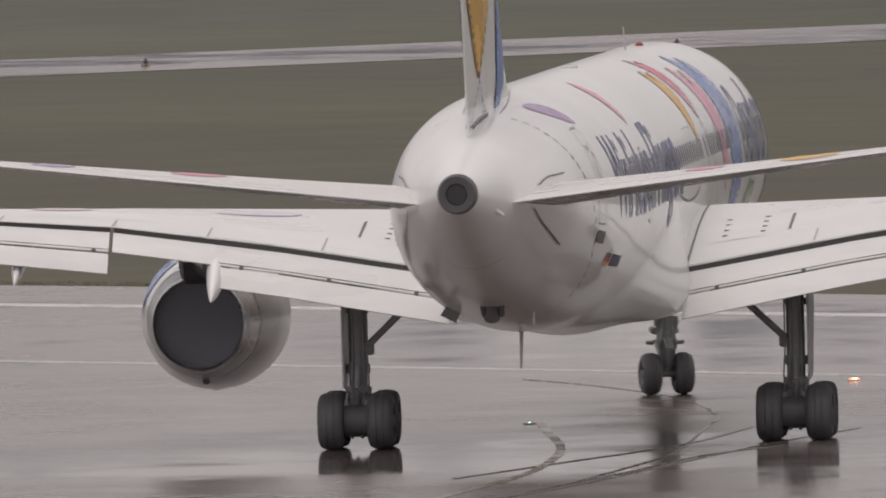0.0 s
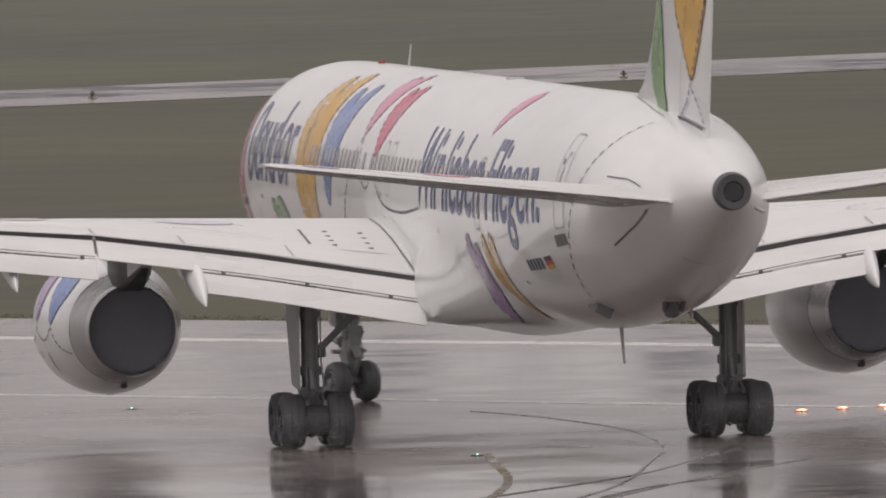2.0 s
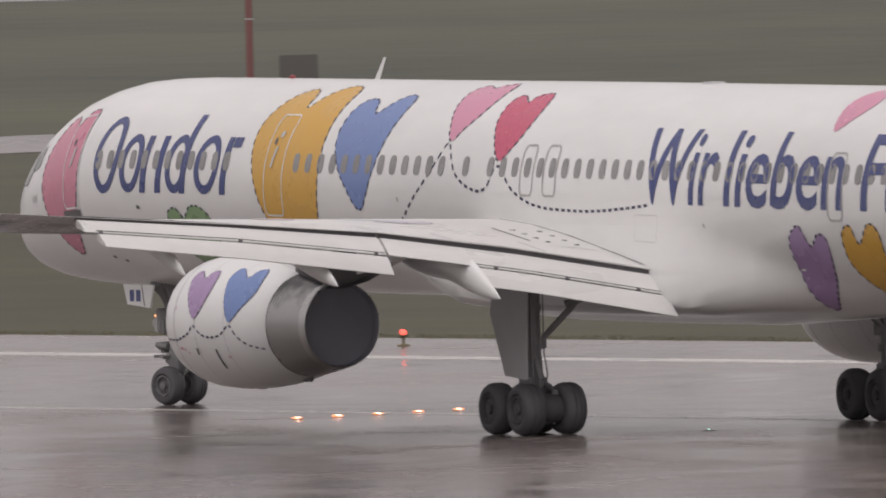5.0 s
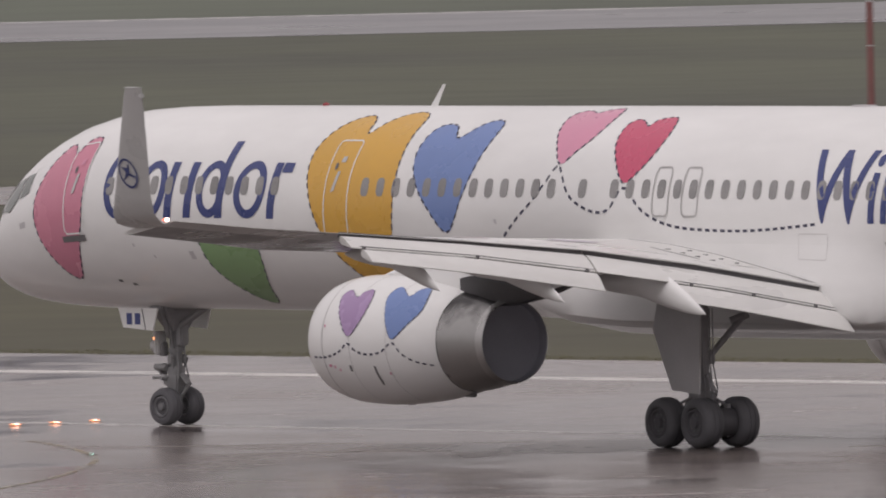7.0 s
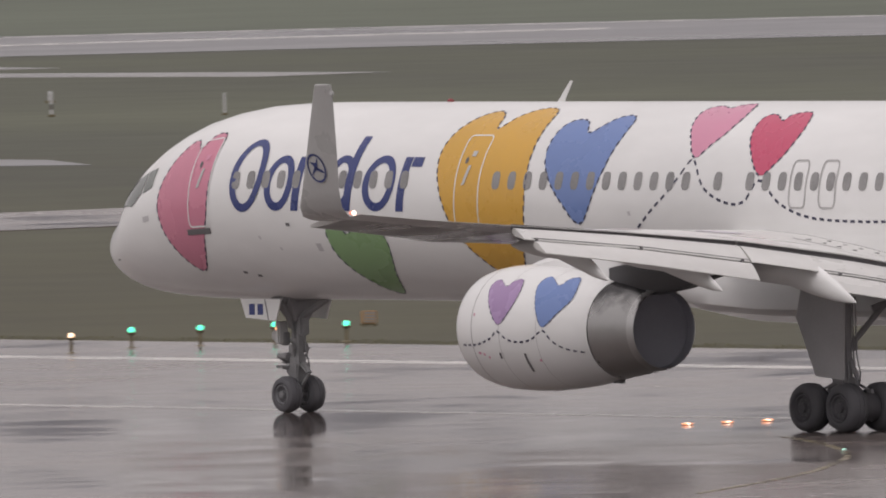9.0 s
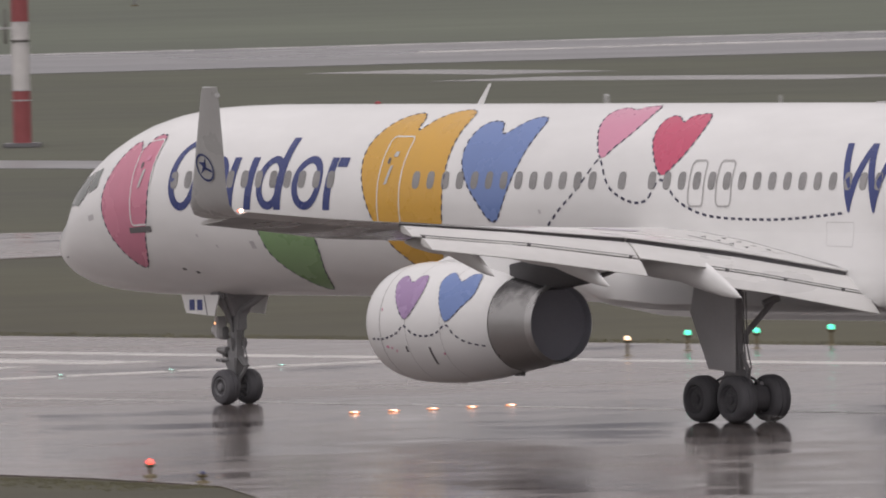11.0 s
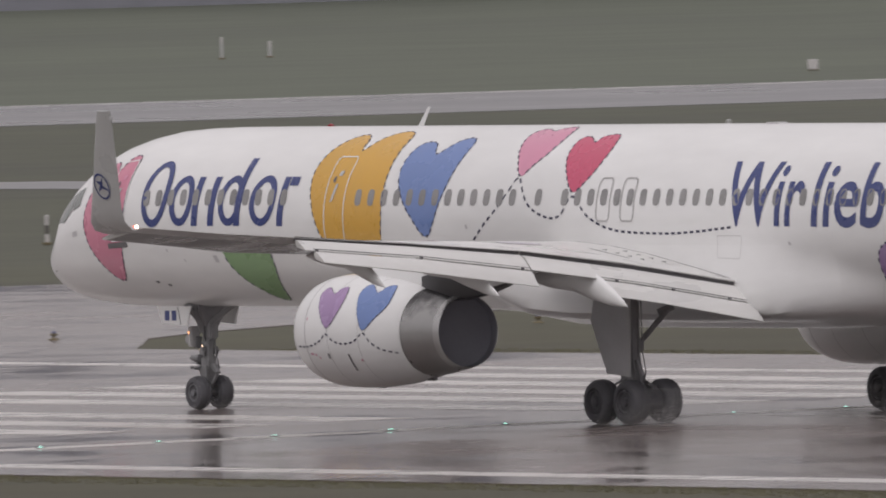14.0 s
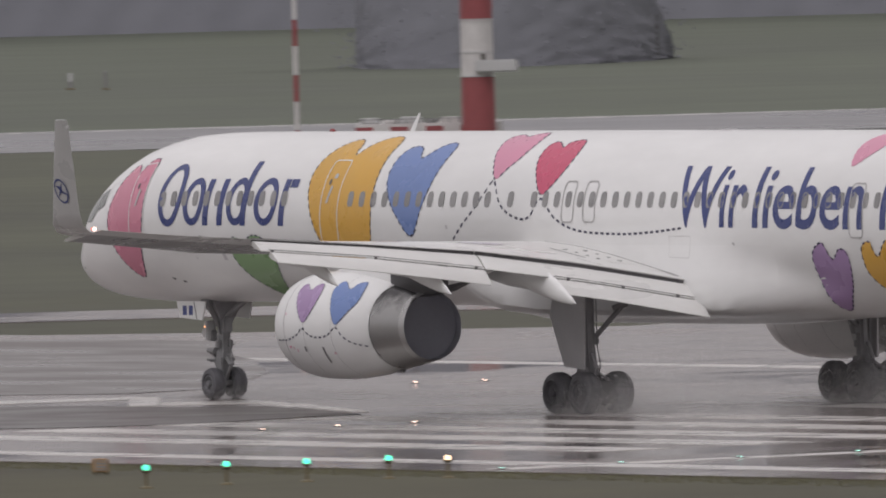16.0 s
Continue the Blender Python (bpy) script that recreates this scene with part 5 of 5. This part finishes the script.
# ---- lights of the airfield ----
def flush_light(colour, size=0.05):
    """A low round steel fitting with a glowing slot, let into the pavement."""
    ob = new("runway_light")
    part("fitting", turned((0, 0, 0), (0, 0, 1), [(0, 0.12), (0.012, 0.115), (0.018, 0.09), (0.02, 0.02)], 16), "damp", ob)
    if size > 0.04:
        part("lens", block((-size, -size * 1.9, 0.018), (size, size * 1.9, 0.026 + size * 0.25), 0.008), colour, ob, "glowing lens")
        part("lamp_core", block((-size - 0.004, -size * 0.5, 0.022), (size + 0.004, size * 0.5, 0.030 + size * 0.25), 0.006), "hot_light", ob)
    else:
        for k in (-1, 1):
            gap = 0.055 if size > 0.02 else 0.02
            part("lens", block((-size, k * gap - size * 0.7, 0.018), (size, k * gap + size * 0.7, 0.036 + size * 0.25), 0.008), colour, ob, "glowing lens")
    return ob


def raised_light(colour, height, lens=0.08):
    """A short stalk on a base with a glowing glass head."""
    ob = new("edge_light")
    part("base", turned((0, 0, 0), (0, 0, 1), [(0, 0.14), (0.03, 0.13), (0.05, 0.05)], 14), "lamp_body", ob)
    part("stalk", tube((0, 0, 0.04), (0, 0, height - 0.08), 0.035), "lamp_body", ob)
    part("collar", turned((0, 0, height - 0.1), (0, 0, 1), [(0, 0.06), (0.03, 0.1), (0.06, 0.1)], 14), "lamp_body", ob)
    part("globe", turned((0, 0, height - 0.04), (0, 0, 1), [(0, lens * 0.8), (lens * 0.6, lens), (lens * 1.2, lens * 0.8), (lens * 1.6, lens * 0.1)], 14), colour, ob, "glowing globe")
    return ob


AMBER, GREEN = flush_light("amber_light", 0.05), flush_light("pale_green_light", 0.018)
tagged(AMBER, "lit amber flush light in the wet asphalt", "runway light", "bars of approach lights")
tagged(GREEN, "lit green flush light in the wet asphalt", "runway light", "row of threshold lights")
first = {AMBER: True, GREEN: True}


def put(ob, x, y, z=0.03, turn=0.0):
    m = pose(x, y, z, 0, 0, turn)
    if first.get(ob, True):
        first[ob] = False
        ob.matrix_world = m
        return ob
    return copy_thing(ob, m)


for cx, cy in ((29.1, 442.25), (10.3, 464.5), (-8.45, 487.2), (-27.1, 509.3)):
    for k in range(-2, 3):
        put(AMBER, cx + 0.77 * k, cy + 0.65 * k, 0.03, RUNWAY_TURN)
for k in range(-3, 13):
    p = THRESHOLD[0] + THRESHOLD[1] * k
    put(GREEN, p.x, p.y, 0.036, RUNWAY_TURN)
for x, y in ((20.9, 423.4), (-6.7, 468.3), (16.0, 451.0)):
    put(GREEN, x, y, 0.036)
FLUSH = tagged(flush_light("hot_light", 0.018), "lit white flush light in the wet runway", "runway light", "touchdown zone lights")
first[FLUSH] = True
for k in range(3):
    put(FLUSH, -73.7 + 1.55 * k, 548.8 + 1.3 * k, 0.036, RUNWAY_TURN)
for k in range(2):
    put(FLUSH, -74.9 + 1.6 * k, 585.4 + 0.5 * k, 0.036, RUNWAY_TURN)
RAISED = tagged(raised_light("green_light", 0.42, 0.072), "lit green light on a short stalk in the grass", "edge light", "wing bars of threshold lights")
first[RAISED] = True
for x, y in ((-23.5, 548.2), (-22.0, 548.7), (-20.4, 550.1), (-18.8, 549.7), (-70.8, 509.1), (-69.3, 510.4), (-67.7, 511.0), (-66.1, 511.9)):
    put(RAISED, x, y, 0.0)
SIDE = tagged(raised_light("white_light", 0.42, 0.062), "lit warm white light on a short stalk at the runway edge", "edge light", "runway edge lights")
first[SIDE] = True
for x, y in ((-24.7, 545.2), (-64.8, 511.4), (-60.55, 586.5)):
    put(SIDE, x, y, 0.0)
RED = tagged(raised_light("red_light", 0.28, 0.065), "lit red light on a short stalk at the runway edge", "edge light", "red edge lights")
first[RED] = True
for x, y in ((-30.5, 471.5), (11.78, 506.3)):
    put(RED, x, y, 0.03)
BLUE = tagged(raised_light("blue_light", 0.2, 0.045), "small blue taxiway light on a short stalk", "edge light", "blue taxiway lights")
first[BLUE] = True
for x, y in ((-29.24, 467.3), (-55.2, 616.1), (-66.9, 612.2), (24.4, 713.0), (40.2, 722.5)):
    put(BLUE, x, y, 0.03)


# ---- posts, boards, masts ----
def post(x, y, h, w, bands, label):
    """A slim marker post in coloured bands, on a small foot."""
    ob = new("marker_post")
    part("foot", block((-w, -w, 0), (w, w, 0.08), 0.02), "lamp_body", ob)
    n = len(bands)
    for i, m in enumerate(bands):
        part("band", turned((0, 0, 0), (0, 0, 1), [(0.06 + (h - 0.06) * i / n, w / 2), (0.06 + (h - 0.06) * (i + 1) / n - 0.004, w / 2 * 0.96)], 12), m, ob)
    part("cap", turned((0, 0, h), (0, 0, 1), [(-0.005, w * 0.48), (0.04, w * 0.3), (0.05, 0.01)], 12), bands[-1], ob)
    ob.location = (x, y, 0)
    return tagged(ob, label, "post")


post(-37.8, 824.0, 0.78, 0.12, ["light_grey", "dark_box", "light_grey", "light_grey"], "white marker post with a black band in the grass")
post(-31.9, 820.1, 0.70, 0.09, ["light_grey"], "plain grey marker post in the grass")
post(-39.0, 849.5, 0.35, 0.16, ["light_grey"], "short grey marker post in the grass")
post(-61.7, 700.8, 0.82, 0.14, ["post_grey", "light_grey"], "pale marker post beside the taxiway")
post(-69.8, 855.0, 0.85, 0.13, ["light_grey"], "pale marker post in the grass")
post(-112.4, 1100.8, 0.95, 0.14, ["light_grey", "light_grey", "light_grey", "mast_white"], "pale marker post in the far meadow")
post(-110.4, 1102.3, 0.7, 0.15, ["light_grey", "light_grey", "mast_white"], "short pale marker post in the far meadow")
post(-153.4, 1093.5, 0.8, 0.17, ["post_grey"], "pale marker post in the far meadow")
post(-155.4, 1096.5, 0.7, 0.2, ["post_grey", "light_grey"], "broad grey marker post in the far meadow")
post(-72.9, 1124.3, 0.85, 0.16, ["post_grey"], "pale marker post on the far meadow's rise")
for x, y in ((-73.75, 718.3), (-79.25, 724.2)):
    post(x, y, 0.84, 0.13, ["mast_white", "dark_box", "mast_white"], "white marker post with a black band in the grass")
post(-97.6, 747.7, 0.75, 0.16, ["mast_white", "dark_box", "mast_white", "dark_box"], "white marker post with black bands in the grass")


def board(x, y, z0, w, h, material, label, legs=True, turn=0.0):
    """A flat sign board with a rim, on two legs."""
    ob = new("sign_board")
    part("panel", block((-w / 2, -0.06, z0), (w / 2, 0.06, z0 + h), 0.02), material, ob)
    if material == "box_orange":
        part("face", block((-w / 2 + 0.08, -0.066, z0 + 0.03), (w / 2 - 0.02, -0.05, z0 + h - 0.03), 0.004), "post_grey", ob)
        for k in range(3):
            part("marking_bar", block((-w / 2 + 0.12, -0.07, z0 + 0.06 + 0.07 * k), (w / 2 - 0.05, -0.06, z0 + 0.085 + 0.07 * k), 0.002), "box_orange", ob)
    part("frame", block((-w / 2 - 0.03, -0.04, z0 - 0.03), (w / 2 + 0.03, 0.055, z0), 0.01), "lamp_body", ob)
    for k in (-0.35, 0.35):
        part("leg", tube((k * w, 0, 0), (k * w, 0, z0), 0.025), "lamp_body", ob)
    ob.matrix_world = pose(x, y, 0, 0, 0, turn)
    return tagged(ob, label, "sign")


board(-18.72, 562.4, 0.06, 0.36, 0.30, "box_orange", "small dull orange board in the grass", turn=-12)
board(-73.2, 519.4, 0.06, 0.34, 0.28, "box_orange", "small dull orange board at the runway edge", turn=-10)
board(-63.75, 698.0, 0.1, 0.9, 0.65, "mast_white", "white blank-backed sign board beside the taxiway")
board(-79.4, 1015.8, 0.1, 0.42, 0.42, "mast_white", "small white board in the far grass")
board(15.1, 781.2, 0.05, 1.2, 0.85, "dark_box", "dark cabinet standing in the grass by a mast")


def mast(x, y, r, bands, label, taper=1.0):
    """A round mast in red and white bands on a concrete foot; bands of (height, material)."""
    ob = new("mast")
    part("foot", block((-r * 2, -r * 2, 0), (r * 2, r * 2, 0.15), 0.03), "concrete", ob)
    z, rr = 0.1, r
    for h, m in bands:
        part("band", turned((0, 0, 0), (0, 0, 1), [(z, rr), (z + h - 0.006, rr * taper)], 24), m, ob)
        part("joint_ring", turned((0, 0, 0), (0, 0, 1), [(z + h - 0.04, rr * taper * 1.05), (z + h, rr * taper * 1.05)], 24), "light_grey", ob)
        z, rr = z + h, rr * taper
    ob.location = (x, y, 0)
    return tagged(ob, label, "mast"), z


R, Wt = "mast_red", "mast_white"
mast(13.6, 783.0, 0.115, [(1.95, "faded_red"), (1.4, "faded_red"), (1.8, "faded_white"), (1.8, "faded_red"), (1.8, "faded_white")], "slim red and white banded mast in the grass", 0.97)
mast(-111.95, 845.0, 0.10, [(0.95, Wt), (0.95, R)] * 4, "slim red and white banded pole behind the taxiway", 0.97)
m1, _ = mast(-55.6, 800.0, 0.30, [(1.44, R), (0.33, R), (1.56, Wt), (0.63, Wt), (2.0, R), (2.0, Wt)], "red and white banded mast with a small arm", 0.985)
part("arm", block((-0.82, -0.05, 3.82), (-0.26, 0.05, 3.90), 0.02), "light_grey", m1)
part("rod", turned((-0.47, 0, 3.35), (0, 0, 1), [(0, 0.03), (0.05, 0.055), (0.62, 0.055), (0.66, 0.03), (1.1, 0.025), (1.14, 0.01)], 12), "dark_box", m1, "dark rod on a side arm")
part("clamp", turned((0, 0, 3.40), (0, 0, 1), [(0, 0.305), (0.02, 0.315), (0.06, 0.315), (0.08, 0.305)], 24), "dark_box", m1)
m2, _ = mast(-105.05, 840.0, 0.585, [(1.3, Wt), (2.35, R), (0.82, Wt), (1.12, Wt), (2.2, R), (2.2, Wt)], "stout red and white banded mast with a grey box", 0.985)
part("box", block((0.0, -0.75, 3.86), (1.45, -0.3, 4.28), 0.05), "light_grey", m2, "pale grey box on a side arm")
part("bracket", block((0.2, -0.65, 4.26), (0.36, -0.5, 4.5), 0.02), "dark_box", m2)
# checkered hut at the mast's foot
hut = new("checkered_hut")
part("body", block((-2.43, -0.9, 0), (2.43, 0.9, 2.16), 0.02), "mast_white", hut)
for i in range(8):
    for j in range(3):
        if (i + j) % 2 == 0:
            part("red_square", block((-2.42 + i * 0.605, -0.915, 0.02 + j * 0.68), (-2.42 + (i + 1) * 0.605, -0.895, 0.02 + (j + 1) * 0.68), 0.0), "mast_red", hut)
for x, w, h, m in ((-2.3, 0.62, 0.20, "light_grey"), (-1.55, 0.5, 0.13, "mast_white"), (-0.95, 0.7, 0.22, "light_grey"), (-0.1, 0.4, 0.12, "post_grey"), (0.45, 0.65, 0.19, "mast_white"), (1.25, 0.45, 0.24, "post_grey"), (1.8, 0.5, 0.12, "light_grey")):
    part("roof_unit", block((x, -0.6, 2.16), (x + w, 0.3, 2.16 + h), 0.04), m, hut)
part("roof_rail", block((-2.4, -0.84, 2.3), (2.4, -0.80, 2.33), 0.01), "post_grey", hut)
for x in (-2.2, -0.7, 0.8, 2.2):
    part("rail_post", block((x, -0.84, 2.16), (x + 0.04, -0.80, 2.3), 0.005), "post_grey", hut)
hut.location = (-107.0, 841.9, 0)
tagged(hut, "low hut painted in red and white squares", "hut")


# ---- far woods: a dense, uneven front of foliage over trunks, with loose leaves along it ----
def woods(name, label):
    rnd = random.Random(7)
    verts, faces, mats = [], [], []

    def front(line, h0, bump, loose):
        """Foliage from the ground up along a line in the plan; lumps of several sizes."""
        n, i = 26, len(verts)
        ph = [rnd.uniform(0, 6.3) for _ in range(6)]
        for k, (x, y) in enumerate(line):
            top = h0 * (math.sin(math.pi * (k + 0.3) / len(line)) ** 0.8 if len(line) < 100 else 1) * (1 + 0.16 * math.sin(0.31 * x + ph[0]) + 0.10 * math.sin(0.83 * x + ph[1]))
            for j in range(n):
                z = top * (j / (n - 1)) ** 1.6
                o = bump * (math.sin(0.9 * x + 0.7 * z + ph[2]) + 0.6 * math.sin(2.1 * x - 1.7 * z + ph[3]) + rnd.uniform(-0.2, 0.2)) + 0.10 * z
                verts.append((x + rnd.uniform(-0.1, 0.1), y + o, z - (0.05 if j == 0 else 0)))
        for k in range(len(line) - 1):
            for j in range(n - 1):
                faces.append((i + k * n + j, i + (k + 1) * n + j, i + (k + 1) * n + j + 1, i + k * n + j + 1))
                mats.append(0)
        for _ in range(loose):
            x, y = rnd.choice(line)
            c = Vector((x + rnd.gauss(0, 0.6), y - bump - 0.1 + rnd.uniform(-0.3, 0.3), rnd.random() ** 1.5 * h0 * (0.4 if len(line) < 100 else 1)))
            q = Euler((radians(rnd.uniform(70, 110)), 0, rnd.uniform(-0.6, 0.6))).to_matrix()
            size, m = rnd.uniform(0.04, 0.09), len(verts)
            for a, b in ((-1, -0.5), (0.2, -0.8), (1, 0.1), (0.1, 0.9)):
                verts.append(tuple(c + q @ Vector((a * size, b * size, 0))))
            faces.append((m, m + 1, m + 2, m + 3))
            mats.append(0)
        for k in range(0, len(line), 9):
            x, y = line[k]
            m = len(verts)
            for a in range(6):
                v = a * math.tau / 6
                verts.append((x + 0.25 * math.cos(v), y + 1.6 + 0.25 * math.sin(v), 0))
                verts.append((x + 0.1 * math.cos(v), y + 1.6 + 0.1 * math.sin(v), h0 * 0.9))
            for a in range(6):
                b = (a + 1) % 6
                faces.append((m + 2 * a, m + 2 * b, m + 2 * b + 1, m + 2 * a + 1))
                mats.append(1)

    # unseen beyond x = -30; length and height added to darken runway reflections
    front([(-330 + 0.55 * k, 1301 + 0.12 * (-160 + 0.55 * k)) for k in range(1240)], 27.0, 0.06, 3000)
    edge = []
    for k in range(61):
        v = math.pi * k / 60
        edge.append((-141.8 - 7.2 * math.cos(v), 1150 - 16 * math.sin(v) ** 0.8))
    front(edge, 9.0, 0.05, 900)
    me = bpy.data.meshes.new(name)
    me.from_pydata(verts, [], faces)
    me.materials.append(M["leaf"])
    me.materials.append(M["bark"])
    me.polygons.foreach_set("material_index", mats)
    me.polygons.foreach_set("use_smooth", [True] * len(faces))
    return tagged(new(name, me), label, "trees", kind="stuff")


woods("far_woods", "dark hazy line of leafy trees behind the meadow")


# ---- grass blades along the edges of the runway ----
def grass_edge(seed, places):
    """Clumps of short blades over stretches of the plan in runway coordinates: (s0, s1, edge at s0, edge at s1, depth, count), thickest at the edge."""
    r = random.Random(seed)
    verts, faces = [], []
    for s0, s1, d0, d1, deep, count in places:
        for _ in range(count):
            a = r.uniform(s0, s1)
            edge = d0 + (d1 - d0) * (a - s0) / (s1 - s0)
            x, y = rw(a, edge + 0.12 * math.sin(a * 1.7) + 0.08 * math.sin(a * 5.3) + deep * r.random() ** 2.0)
            tall = r.uniform(0.02, 0.07) * (1.5 if r.random() < 0.06 else 1)
            for _ in range(3):
                q, w, m = r.uniform(0, math.tau), r.uniform(0.008, 0.016), len(verts)
                bx, by = x + r.gauss(0, 0.04), y + r.gauss(0, 0.04)
                verts.extend(((bx - w * math.cos(q), by - w * math.sin(q), -0.005), (bx + w * math.cos(q), by + w * math.sin(q), -0.005),
                              (bx + r.gauss(0, 0.025), by + r.gauss(0, 0.025), tall * r.uniform(0.6, 1.0))))
                faces.append((m, m + 1, m + 2))
    me = bpy.data.meshes.new("grass_blades")
    me.from_pydata(verts, [], faces)
    me.materials.append(M["blades"])
    return tagged(new("grass_blades", me), "short wet grass blades along the runway edge", "grass", kind="stuff")


grass_edge(3, [(12, 150, 27.7, 27.7, 2.2, 16000), (-5, 12, 30.7, 27.7, 2.2, 2000), (-20, 118, -31.1, -27.3, -2.2, 12000), (214, 330, -30.7, -30.7, -2.2, 7000)])

# ---- what moves ----
ROUTE = [  # seconds, the main gear's place, heading
    (0.0, 21.25, 414.04, 83.03),
    (0.5, 21.70, 418.05, 85.76),
    (1.0, 21.99, 422.19, 88.67),
    (1.5, 22.08, 425.97, 91.73),
    (2.0, 22.00, 429.98, 94.94),
    (2.5, 21.66, 433.60, 98.21),
    (3.0, 21.09, 437.24, 101.50),
    (3.5, 20.28, 441.14, 104.89),
    (4.0, 19.55, 445.04, 108.29),
    (4.5, 17.76, 449.34, 111.54),
    (5.0, 16.15, 453.18, 114.93),
    (5.5, 14.47, 456.64, 118.24),
    (6.0, 12.56, 460.05, 121.19),
    (6.5, 10.30, 463.64, 123.59),
    (7.0, 7.76, 467.34, 125.61),
    (7.5, 5.10, 470.92, 127.14),
    (8.0, 2.20, 474.59, 128.27),
    (8.5, -0.82, 478.28, 128.88),
    (9.0, -3.97, 482.26, 129.14),
    (9.5, -7.19, 486.22, 129.23),
    (10.0, -10.55, 490.30, 129.16),
    (10.5, -13.95, 494.51, 129.09),
    (11.0, -17.49, 498.95, 128.95),
    (11.5, -21.23, 503.65, 128.81),
    (12.0, -25.16, 508.61, 128.73),
    (12.5, -29.26, 513.76, 128.68),
    (13.0, -33.58, 519.10, 128.61),
    (13.5, -38.14, 524.78, 128.62),
    (14.0, -42.49, 530.53, 128.65),
    (14.5, -47.60, 536.93, 128.64),
    (15.0, -52.97, 543.87, 128.51),
    (15.5, -58.53, 550.95, 128.35),
    (16.0, -64.33, 558.16, 128.21),
]


def motions():
    walk(airliner, [(t, pose(x, y, 0.03, 0, 0, h)) for t, x, y, h in ROUTE])
    # the wings nod as the wheels cross the joints
    nod = [(0.0, 0.0), (6.5, -0.05), (7.0, -0.14), (7.5, -0.06), (8.5, 0.03), (9.0, 0.02), (9.5, 0.10), (10.0, -0.03), (12.5, 0.08), (13.0, 0.28), (13.5, 0.03), (14.0, -0.05), (14.25, 0.22), (14.5, 0.5), (14.75, 0.25), (15.0, 0.0), (15.5, 0.02), (16.0, 0.17)]
    for ob, side in WINGS:
        root = Matrix.Translation((0, side * 2.0, 3.4))
        walk(ob, [(t, root @ Matrix.Rotation(-side * radians(a), 4, "X") @ root.inverted()) for t, a in nod])
    for ob, deep in SPRAYS:
        low = ((11.0, 0.8), (12.5, 0.55), (13.5, 0.3), (14.5, 0.06), (15.3, 0.0)) if deep < 1 else ((12.0, 0.98), (13.5, 0.85), (14.5, 0.55), (15.3, 0.15))
        walk(ob, [(t, Matrix.Translation((0, 0, -deep * z))) for t, z in (((0.0, 1.0), (8.0, 1.0)) if deep < 1 else ((0.0, 1.0), (1.0, 0.98), (1.8, 0.75), (2.5, 0.5), (3.2, 0.5), (4.5, 0.85), (6.0, 1.0), (8.0, 1.0))) + low + ((16.0, 0.0),)])
    n = 481
    ts = [k / 30 for k in range(n)]
    scene.frame_set(1)
    col = list(zip(*ROUTE))
    dist, steer, d = [], [], 0.0
    last = None
    for t in ts:
        x, y, h = (float(np.interp(t, col[0], col[k])) for k in (1, 2, 3))
        if last:
            d += math.hypot(x - last[0], y - last[1])
        last = (x, y)
        dist.append(d)
    turns = []
    for (t0, x0, y0, h0), (t1, x1, y1, h1) in zip(ROUTE, ROUTE[1:]):
        turns.append(((t0 + t1) / 2, math.degrees(math.atan(22.35 * radians(h1 - h0) / max(math.hypot(x1 - x0, y1 - y0), 0.5)))))
    rows = [(0.0, turns[0][1])] + turns[1::2] + [(16.0, turns[-1][1])]
    walk(nose_gear, [(t, pose(22.35, 0, 0, 0, 0, a)) for t, a in rows])
    for ob, at, r in WHEELS:
        walk(ob, [(t, Matrix.Translation(at) @ Matrix.Rotation(q / r, 4, "Y")) for t, q in zip(ts, dist)])


motions()
